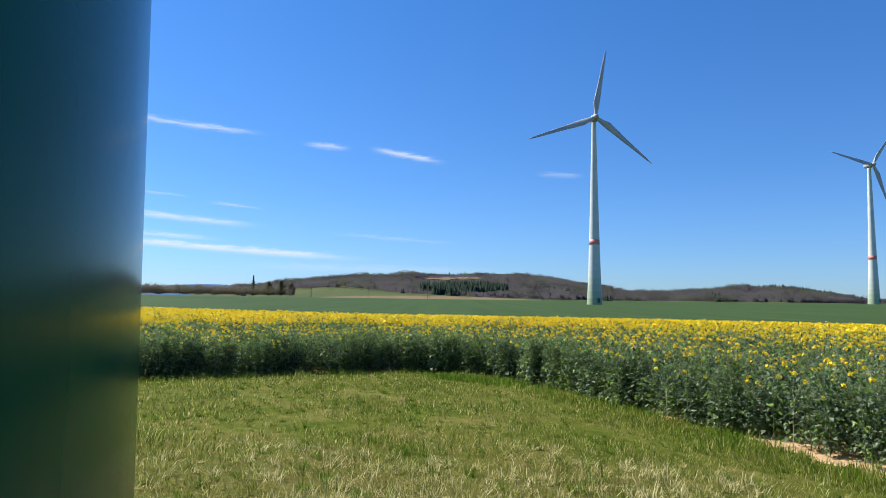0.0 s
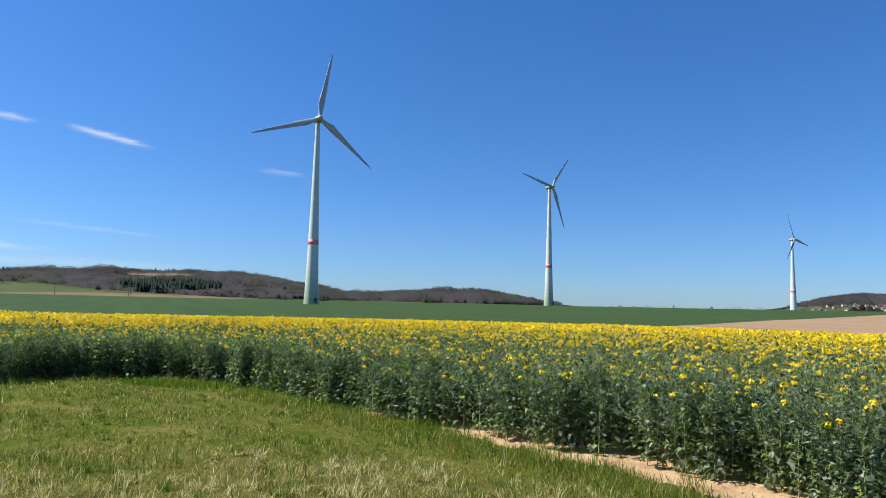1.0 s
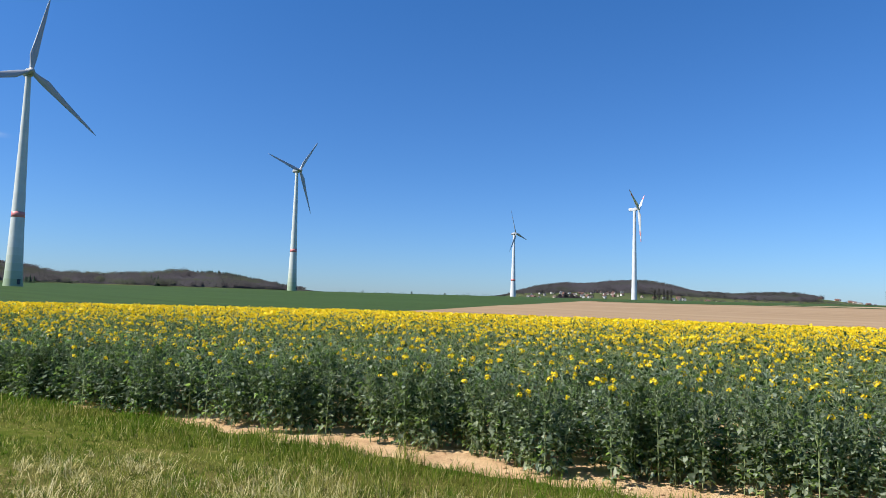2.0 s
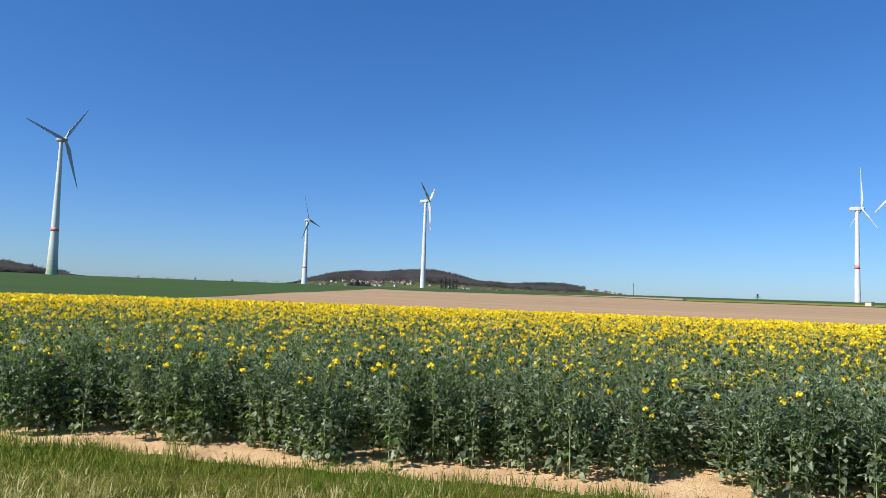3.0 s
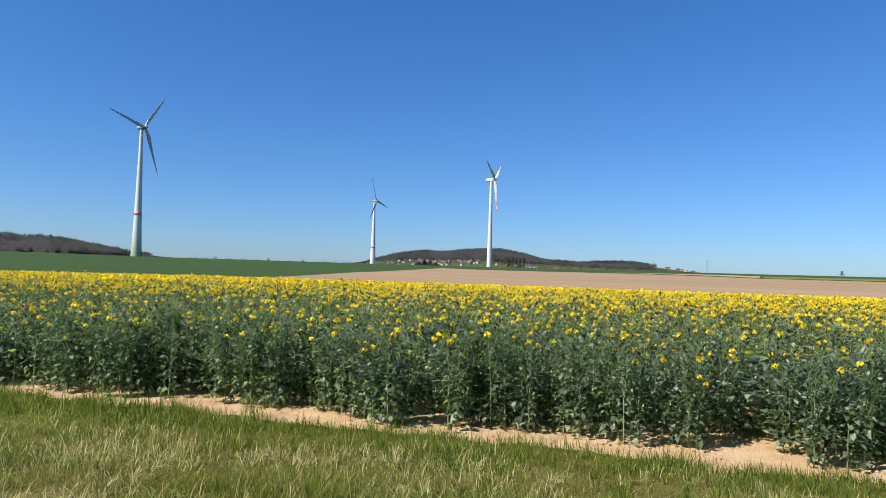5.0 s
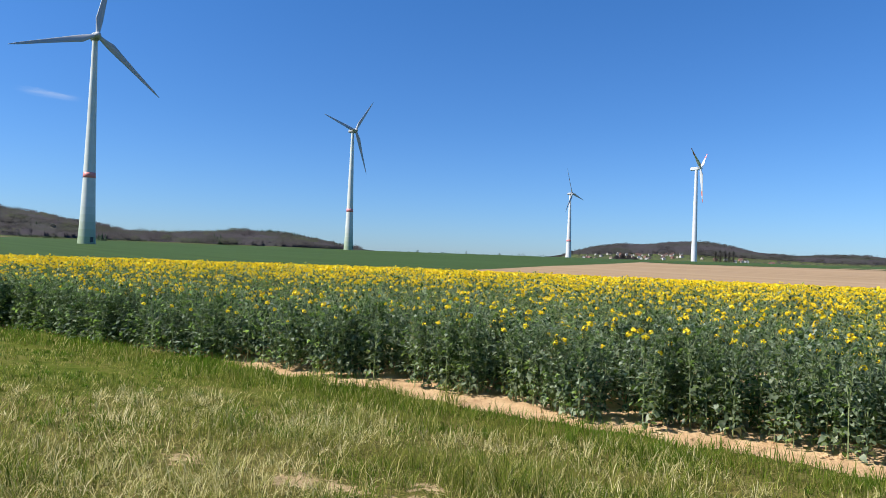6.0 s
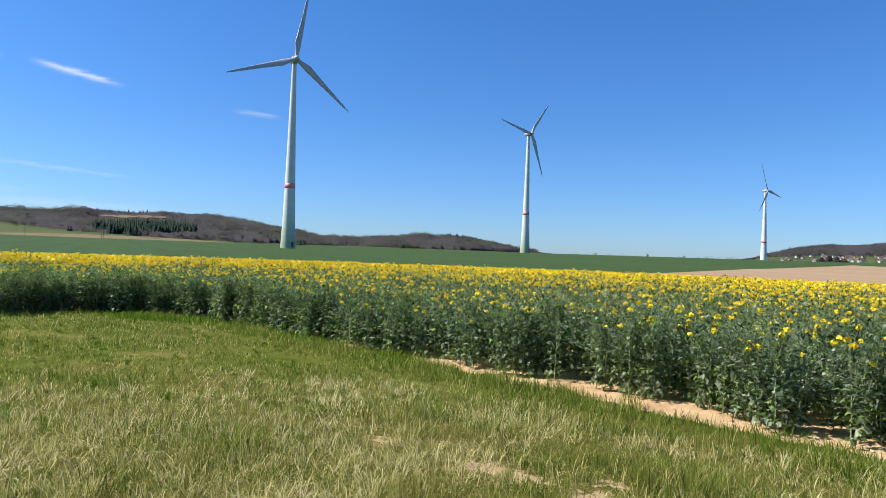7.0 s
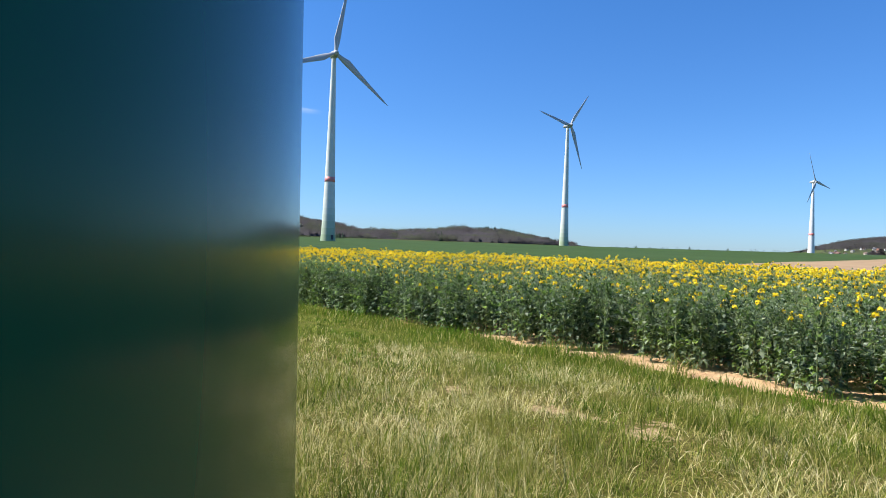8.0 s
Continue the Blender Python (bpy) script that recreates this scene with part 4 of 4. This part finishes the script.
# ---------------------------------------------------------------- woods on the hills
# bluish cast of distance haze mixed into the twig colours
M_BARE_WOOD_HAZED = leafy("bare_wood_hazed", [(0.0, (0.062, 0.059, 0.070)), (0.5, (0.078, 0.072, 0.080)), (1.0, (0.105, 0.094, 0.096))], 0.95, 0.009, 0.3, (0.064, 0.074, 0.050), 0.7, 0.02, upward=0.9)
M_GREEN_WOOD = leafy("budding_wood", [(0.0, (0.060, 0.078, 0.044)), (0.5, (0.074, 0.092, 0.054)), (1.0, (0.098, 0.114, 0.070))], 0.95, 0.012, 0.25, (0.12, 0.115, 0.10), 0.6, 0.02, upward=0.9)
M_THICKET = leafy("bare_thicket", [(0.0, (0.12, 0.105, 0.085)), (0.5, (0.16, 0.14, 0.11)), (1.0, (0.22, 0.19, 0.14))], 0.95, 0.03, 0.3, (0.10, 0.12, 0.06), 0.7, 0.02, upward=0.7)
M_CONIFER = leafy("conifer", [(0.0, (0.018, 0.034, 0.024)), (1.0, (0.032, 0.055, 0.034))], 0.8, 0.02, 0.2, (0.03, 0.045, 0.03), 0.4, 0.05, upward=0.5)
M_BLOSSOM = leafy("blossom", [(0.0, (0.22, 0.20, 0.17)), (1.0, (0.34, 0.31, 0.27))], 0.9, 0.02, 0.0, (0.3, 0.3, 0.2), 0.4)
M_BUSH = leafy("hedge_green", [(0.0, (0.025, 0.05, 0.018)), (1.0, (0.07, 0.10, 0.035))], 0.8, 0.02, 0.0, (0.08, 0.07, 0.04), 0.4)


def crown_model(tall, wide, twigs):
    """A far leafless crown: an uneven dome of fine twigs."""
    bits = []
    lobes = [(rng.uniform(0, 6.283), rng.uniform(0.75, 1.05)) for i in range(3)]
    for i in range(twigs):
        a, e = rng.uniform(0, 6.283), math.asin(rng.uniform(-0.5, 1.0))
        k = rng.uniform(0.6, 1.0) * (0.86 + 0.14 * math.sin(3 * a + lobes[0][0]) * lobes[0][1])
        at = np.array([wide * k * math.cos(e) * math.cos(a), wide * k * math.cos(e) * math.sin(a), tall * (0.5 + 0.46 * k * math.sin(e))])
        s = tall * rng.uniform(0.07, 0.13)
        q = np.array([(-s * 0.5, -s * 0.5, 0), (-s * 0.4, s * 0.5, 0.1 * s), (s * 0.6, 0, s * 0.3)])
        bits.append((turned(q, rng.uniform(0, 6.283), rng.uniform(-0.8, 0.8), at), np.array([(0, 1, 2)])))
    return joined(bits)


def spruce_model(tall, wide):
    bits = []
    for i in range(4):
        n, z0, z1, w = 6, tall * (0.02 + 0.21 * i), tall * (0.45 + 0.185 * i), wide * (1 - 0.22 * i)
        v = [(w * math.cos(6.283 * k / n) * rng.uniform(.75, 1.2), w * math.sin(6.283 * k / n) * rng.uniform(.75, 1.2), z0) for k in range(n)] + [(0, 0, z1)]
        bits.append((np.array(v), np.array([(k, (k + 1) % n, n) for k in range(n)])))
    return joined(bits)


broad = [crown_model(1.0, 0.50, 60) for i in range(12)]
spruce = [spruce_model(1.0, 0.27) for i in range(4)]


def wood(name, label, models, mat, b, r, height):
    x, y = r * np.sin(np.radians(b)), r * np.cos(np.radians(b))
    n = len(x)
    v, f = scatter(models, rng.integers(0, len(models), n), x, y, land(x, y) - 0.5, rng.uniform(0, 6.283, n), height)
    return tagged(new(name, quick_mesh(name, v, f, mat)), label, "woodland", kind="stuff")


def on_slope(n, b0, b1, r0, r1, low):
    """Places on a hillside whose line of sight lies above a given number of degrees."""
    b, r = rng.uniform(b0, b1, n), np.sqrt(rng.uniform(r0 ** 2, r1 ** 2, n))
    x, y = r * np.sin(np.radians(b)), r * np.cos(np.radians(b))
    seen = np.degrees(np.arctan2(land(x, y) - 1.6, r))
    k = seen > low(b) + 0.06 * wave(b, r / 40, 0.6, 3)
    return b[k], r[k]


def wood_edge(low, b, r0, r1):
    rr = np.linspace(r0, r1, 90)
    z = land(rr * math.sin(radians(b)), rr * math.cos(radians(b)))
    above = np.flatnonzero(np.degrees(np.arctan2(z - 1.6, rr)) > low(b) + 0.14)
    start = rr[above[0]] if len(above) else r1 - 5
    return np.concatenate([[start], np.linspace(start + 6, r1, 100)])


NORTH_LOW = lambda b: np.interp(b, [-17, -13, -8, -3, 3, 9, 38], [0.35, 0.95, 1.25, 0.80, 0.55, 0.42, 0.36])
EAST_LOW = lambda b: np.interp(b, [48, 52, 56, 61, 66, 70, 80], [0.42, 0.62, 0.80, 0.84, 0.66, 0.50, 0.42])
for b0, b1, low, r0, r1 in ((-16.5, 37.5, NORTH_LOW, 1150, 2000), (49, 74.0, EAST_LOW, 1400, 2060)):
    under = sheet("wood_thicket", np.arange(b0, b1, 0.16), lambda b: wood_edge(low, b, r0, r1), M_BARE_WOOD_HAZED, 0.0)
    co = np.empty(len(under.data.vertices) * 3, np.float32)
    under.data.vertices.foreach_get("co", co)
    co = co.reshape(-1, 3)
    deep = np.tile(np.arange(101) > 0, len(co) // 101)
    co[:, 2] += np.where(deep, 6.0 + 2.6 * rng.uniform(-1, 1, len(co)), 0.5)
    under.data.vertices.foreach_set("co", co.ravel())
    under.data.update()
    tagged(under, "grey-brown tangle of twigs below the tree tops", "woodland", kind="stuff")
b, r = on_slope(6000, -17, 38, 1150, 1990, NORTH_LOW)
k = np.hypot((b - 2.0) / 3.8, (r - 1290) / 85) + 0.15 * wave(b, r / 30, 1.2, 2) > 1.0
clear = np.hypot((b - 1.2) / 2.6, (r - 1540) / 85) > 1.0
k2 = k & clear
height = rng.uniform(11, 16, len(b)) * (1 + 0.30 * wave(b, r / 60, 0.9, 5) + 0.45 * np.exp(-((b + 2.6) / 1.9) ** 2) * (r > 1500))
stand = wave(b, r / 45, 0.75, 8) + rng.uniform(-0.25, 0.25, len(b))
green, dark = k2 & (stand > 0.42), k2 & (stand < -1.05)
wood("deciduous_wood", "grey-brown leafless woodland covering the long hill", broad, M_BARE_WOOD_HAZED, b[k2 & ~green & ~dark], r[k2 & ~green & ~dark], height[k2 & ~green & ~dark])
wood("budding_wood", "olive-green budding stands in the hill wood", broad, M_GREEN_WOOD, b[green], r[green], height[green])
wood("mixed_spruces", "dark spruces standing among the leafless trees", spruce, M_CONIFER, b[dark], r[dark], height[dark] * 0.95)
def glade_rows(b):
    half = 34 * math.sqrt(max(0.0, 1 - ((b - 1.2) / 2.5) ** 2)) * (1 + 0.4 * math.sin(4.1 * b))
    return np.linspace(1525 - half, 1526 + half, 8)


glade = sheet("glade", np.arange(-1.2, 3.6, 0.2), glade_rows, M_STUBBLE, 7.6)
tagged(glade, "pale clearing with cut grass in the hill wood", "clearing", kind="structure")
a, q = rng.uniform(0, 6.283, 520), np.sqrt(rng.uniform(0, 1, 520))
wood("spruce_wood", "dark spruce plantation on the lower hillside", spruce, M_CONIFER, 2.0 + 3.7 * q * np.cos(a), 1290 + 80 * q * np.sin(a), rng.uniform(14, 21, 520))
n = 110
wood("skyline_spruces", "row of dark spruces on the skyline", spruce, M_CONIFER, np.concatenate([rng.normal(27.5, 1.3, n), rng.normal(0.5, 1.6, 30)]), rng.uniform(1800, 1880, n + 30), rng.uniform(15, 21, n + 30))
b, r = on_slope(36, 4, 36, 1300, 1420, lambda b: np.full(b.shape, 0.35))
wood("blossoming_trees", "pale blossoming trees at the foot of the wood", broad, M_BLOSSOM, b, r, rng.uniform(5, 9, len(b)))
b, r = on_slope(3400, 48.5, 74.5, 1400, 2050, EAST_LOW)
wood("village_hill_wood", "grey-brown leafless wood on the hill behind the village", broad, M_BARE_WOOD_HAZED, b, r, rng.uniform(9, 14, len(b)) * (1 + 0.25 * wave(b, r / 60, 0.9, 3)))
n = 420
b = rng.uniform(36, 52, n)
wood("crest_hedge", "thin far hedge along the crest of the wheat", broad, M_BUSH, b, 985 + 40 * wave(b, b, 0.9, 1), np.abs(rng.normal(0, 1.0, n)) * 2.0 + 1.0)
n = 130
wood("field_hedge", "low dark hedge beyond the wheat", broad, M_BUSH, np.concatenate([rng.uniform(8.5, 11.5, n), rng.uniform(13.5, 17, 60)]), rng.uniform(690, 720, n + 60), rng.uniform(1.5, 4.0, n + 60))
n = 620
wood("village_bushes", "bushes and garden trees between the village houses", broad, M_BARE_WOOD_HAZED, rng.uniform(51, 78, n), rng.uniform(1430, 1620, n), rng.uniform(4, 9, n))
n = 1300
wood("hamlet_thicket", "bare thicket round the hamlet below the wooded hill", broad, M_THICKET, rng.uniform(-34, -12.5, n), rng.uniform(690, 750, n), 6.0 + 7.5 * rng.uniform(0, 1, n) ** 1.7)

# distant ridge far in the north-west, glowing in painted haze blue
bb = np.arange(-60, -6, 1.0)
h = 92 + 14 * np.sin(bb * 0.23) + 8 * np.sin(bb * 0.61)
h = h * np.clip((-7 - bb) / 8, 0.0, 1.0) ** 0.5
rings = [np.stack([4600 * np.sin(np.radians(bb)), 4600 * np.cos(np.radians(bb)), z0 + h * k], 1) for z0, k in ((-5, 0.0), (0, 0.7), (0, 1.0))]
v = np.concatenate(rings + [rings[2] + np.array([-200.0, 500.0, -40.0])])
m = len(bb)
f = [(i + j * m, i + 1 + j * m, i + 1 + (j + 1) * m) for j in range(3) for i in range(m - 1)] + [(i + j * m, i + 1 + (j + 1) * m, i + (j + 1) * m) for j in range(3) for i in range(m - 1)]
tagged(new("backdrop", quick_mesh("backdrop", v, f, M_RIDGE_HAZE, True)), "wooded ridge on the horizon, its haze painted as blue glow", "hills", kind="structure")


# ---------------------------------------------------------------- single trees
def tree(b, r, tall, wide, mat, label, conifer=False, twigs=900):
    x, y = polar(b, r)
    root = new("tree")
    root.matrix_world = pose(x, y, lift(x, y) - 0.2, 0, 0, rng.uniform(0, 360))
    tagged(root, label, "tree")
    bits = [stalk((0, 0, 0), (0, 0, tall * 0.5), tall * 0.022, tall * 0.012), stalk((0, 0, tall * 0.5), (0, 0, tall * 0.92), tall * 0.012, tall * 0.003)]
    for i in range(9):
        a, z = rng.uniform(0, 6.283), tall * rng.uniform(0.25, 0.75)
        reach = wide * rng.uniform(0.5, 0.9)
        bits.append(stalk((0, 0, z), (reach * math.cos(a), reach * math.sin(a), z + reach * rng.uniform(0.5, 1.3)), tall * 0.008, tall * 0.002))
    part("trunk", quick_mesh("trunk", *joined(bits), M_BARK), root)
    clumps = []
    for i in range(twigs):
        u = rng.uniform(0.06 if conifer else 0.14, 1.0)
        w = wide * (1 + 0.3 * math.sin(9 * u + tall)) * ((1 - u) * 1.1 if conifer else (math.sin(math.pi * min(1, u * 0.85 + 0.12)) ** 0.7)) * rng.uniform(0.1, 1.1)
        a = rng.uniform(0, 6.283)
        s = wide * rng.uniform(0.10, 0.24)
        q = np.array([(-s, 0, 0), (0, -s * 0.5, s * .3), (s, 0, 0), (0, s * 0.5, s * .4)])
        clumps.append((turned(q, rng.uniform(0, 6.283), rng.uniform(-1.2, 1.2), np.array([w * math.cos(a), w * math.sin(a), tall * u])), np.array([(0, 1, 2), (0, 2, 3)])))
    part("crown", quick_mesh("crown", *joined(clumps), mat), root)
    return root


M_BARK = material("bark", ground_build([(0.3, (0.05, 0.04, 0.03)), (0.7, (0.11, 0.09, 0.07))], 1.0, 0.5, 8.0, 0.05), Roughness=0.95)
tree(-15.4, 705, 21, 3.2, M_CONIFER, "tall dark conifer above the hamlet", True)
for b, r, h, w in ((-14.2, 715, 15, 5.5), (-13.2, 700, 16, 5.0), (-12.4, 720, 14, 5.0), (-16.6, 730, 10, 5.0), (-18.4, 720, 9.5, 5.0), (-19.6, 740, 11, 5.0), (-20.6, 735, 10, 4.5), (-22.5, 750, 8, 5.0), (-26.0, 740, 9, 5.0)):
    tree(b, r, h, w * 0.9, M_THICKET, "leafless grey-brown tree beside the hamlet")
for b, h in ((62.55, 25), (62.9, 27), (63.25, 26), (63.55, 24), (63.85, 25)):
    tree(b, 1180, h, 3.4, M_BARE_WOOD_HAZED, "slender leafless poplar in a row")
for b, h in ((55.0, 15), (55.5, 18), (56.0, 16), (56.4, 13)):
    tree(b, 1250, h, 7, M_BARE_WOOD_HAZED, "round leafless tree before the village")
tree(10.6, 1330, 13, 5, M_BLOSSOM, "pale blossoming tree at the wood's edge")
for b, r, h in ((42.6, 975, 6), (38.5, 980, 5), (45.4, 975, 5), (87.6, 700, 5), (99.5, 640, 6)):
    tree(b, r, h, 2.2, M_BUSH, "small lone tree on the crest", twigs=160)


# ---------------------------------------------------------------- village, poles, hut
def plaster(name, a, b):
    return material(name, ground_build([(0.3, a), (0.7, b)], 0.3, 0.2, 3.0, 0.02), Roughness=0.85)


M_WALLS = [plaster("white_render", (0.46, 0.45, 0.42), (0.58, 0.56, 0.53)), plaster("cream_render", (0.5, 0.44, 0.34), (0.6, 0.53, 0.42)), plaster("brick_wall", (0.24, 0.12, 0.08), (0.32, 0.17, 0.12))]
M_ROOFS = [plaster("red_tiles", (0.13, 0.078, 0.062), (0.18, 0.10, 0.08)), plaster("brown_tiles", (0.12, 0.08, 0.065), (0.17, 0.12, 0.10)), plaster("slate", (0.09, 0.095, 0.11), (0.14, 0.145, 0.16))]
M_PANE = material("dark_pane", lambda n, b: set_in(n, b, "Base Color", n.ramp(n.noise(1.0), [(0.3, (0.02, 0.025, 0.03)), (0.7, (0.05, 0.06, 0.07))])), Roughness=0.1)


def block(x0, x1, y0, y1, z0, z1):
    return loft([[(x0, y0, z), (x1, y0, z), (x1, y1, z), (x0, y1, z)] for z in (z0, z1)])


def house(wall, roof, label, w=7.5, l=9.5, h=3.8, pitch=3.6):
    root = new("house")
    tagged(root, label, "house", "houses of the village")
    bm = bmesh.new()
    ends = []
    for y in (-l / 2, l / 2):
        ends.append([bm.verts.new(p) for p in ((-w / 2, y, -1.5), (w / 2, y, -1.5), (w / 2, y, h), (0, y, h + pitch), (-w / 2, y, h))])
    for i in range(5):
        bm.faces.new((ends[0][i], ends[0][(i + 1) % 5], ends[1][(i + 1) % 5], ends[1][i]))
    bm.faces.new(ends[0][::-1])
    bm.faces.new(ends[1])
    bm_part("wall", bm, wall, root)
    o, t = 0.5, 0.25
    prof = [(-w / 2 - o, h - o * pitch / (w / 2)), (0, h + pitch), (w / 2 + o, h - o * pitch / (w / 2)), (w / 2 + o, h - o * pitch / (w / 2) + t), (0, h + pitch + t * 1.3), (-w / 2 - o, h - o * pitch / (w / 2) + t)]
    r_ob = bm_part("roof", loft([[(x, y, z + 0.02) for x, z in prof] for y in (-l / 2 - o, l / 2 + o)]), roof, root)
    bm_part("chimney", block(0.8, 1.5, -0.5, 0.3, h + pitch * 0.5, h + pitch + 0.9), M_WALLS[2], r_ob)
    for side in (-1, 1):
        for y in (-l / 4, l / 4):
            for z in (0.6, 2.3):
                bm_part("window", block(side * w / 2 - 0.06, side * w / 2 + 0.06, y - 0.6, y + 0.6, z, z + 1.3), M_PANE, root)
    return root


kinds = [house(M_WALLS[0], M_ROOFS[0], "white village house with a red tiled roof"), house(M_WALLS[1], M_ROOFS[1], "cream village house with a brown roof", 7.0, 9, 3.6, 3.2),
         house(M_WALLS[2], M_ROOFS[0], "brick farmhouse with a red tiled roof", 8, 12, 3.6, 4.0), house(M_WALLS[0], M_ROOFS[2], "white house with a slate roof", 7, 8.5, 4.0, 3.0)]
placed = 0
spots = [(rng.uniform(52.2, 60.8), rng.uniform(1450, 1580)) for i in range(52)] + [(rng.uniform(61.2, 68), rng.uniform(1430, 1520)) for i in range(12)] + [(rng.uniform(73.5, 77.8), rng.uniform(1840, 1960)) for i in range(20)] + \
        [(-16.2, 716)]
for b, r in spots:
    x, y = polar(b, r)
    m = pose(x, y, lift(x, y), 0, 0, rng.uniform(0, 180))
    if placed < 4:
        kinds[placed].matrix_world = m @ Matrix.Scale(0.68, 4)
    else:
        copy_thing(kinds[int(rng.integers(0, 4))], m)
    placed += 1


def utility_pole(b, r, twin):
    x, y = polar(b, r)
    root = new("utility_pole")
    root.matrix_world = pose(x, y, lift(x, y) - 0.2, 0, 0, 20)
    tagged(root, "twin dark wooden utility pole in the fields" if twin else "single dark wooden utility pole in the fields", "pole", "utility poles in the fields")
    for dx in ((-0.7, 0.7) if twin else (0.0,)):
        bm_part("post", loft([circle(0.2, 0, 8, dx), circle(0.14, 10.0, 8, dx)]), M_BARK, root)
    bm_part("crossarm", block(-1.5, 1.5, -0.12, 0.12, 9.2, 9.45), M_BARK, root)
    for dx in (-1.3, 0.0, 1.3):
        bm_part("insulator", loft([circle(0.09, 9.45, 8, dx), circle(0.12, 9.6, 8, dx), circle(0.05, 9.8, 8, dx)]), M_GREY, root)


for b, r, twin in ((-1.0, 655, True), (-6.0, 700, False), (-10.8, 720, True), (-21.0, 690, False), (78.4, 560, False)):
    utility_pole(b, r, twin)

x, y = polar(94.9, 372)
hut = new("transformer_hut")
hut.matrix_world = pose(x, y, lift(x, y), 0, 0, -20)
tagged(hut, "small pale transformer hut beside the turbine", "hut")
bm_part("wall", block(-2.2, 2.2, -1.3, 1.3, -0.3, 2.0), M_WALLS[1], hut)
bm_part("roof", block(-2.4, 2.4, -1.5, 1.5, 2.0, 2.25), M_GREY, hut)
bm_part("door", block(-0.6, 0.6, -1.36, -1.28, 0.05, 1.8), M_GREY, hut)
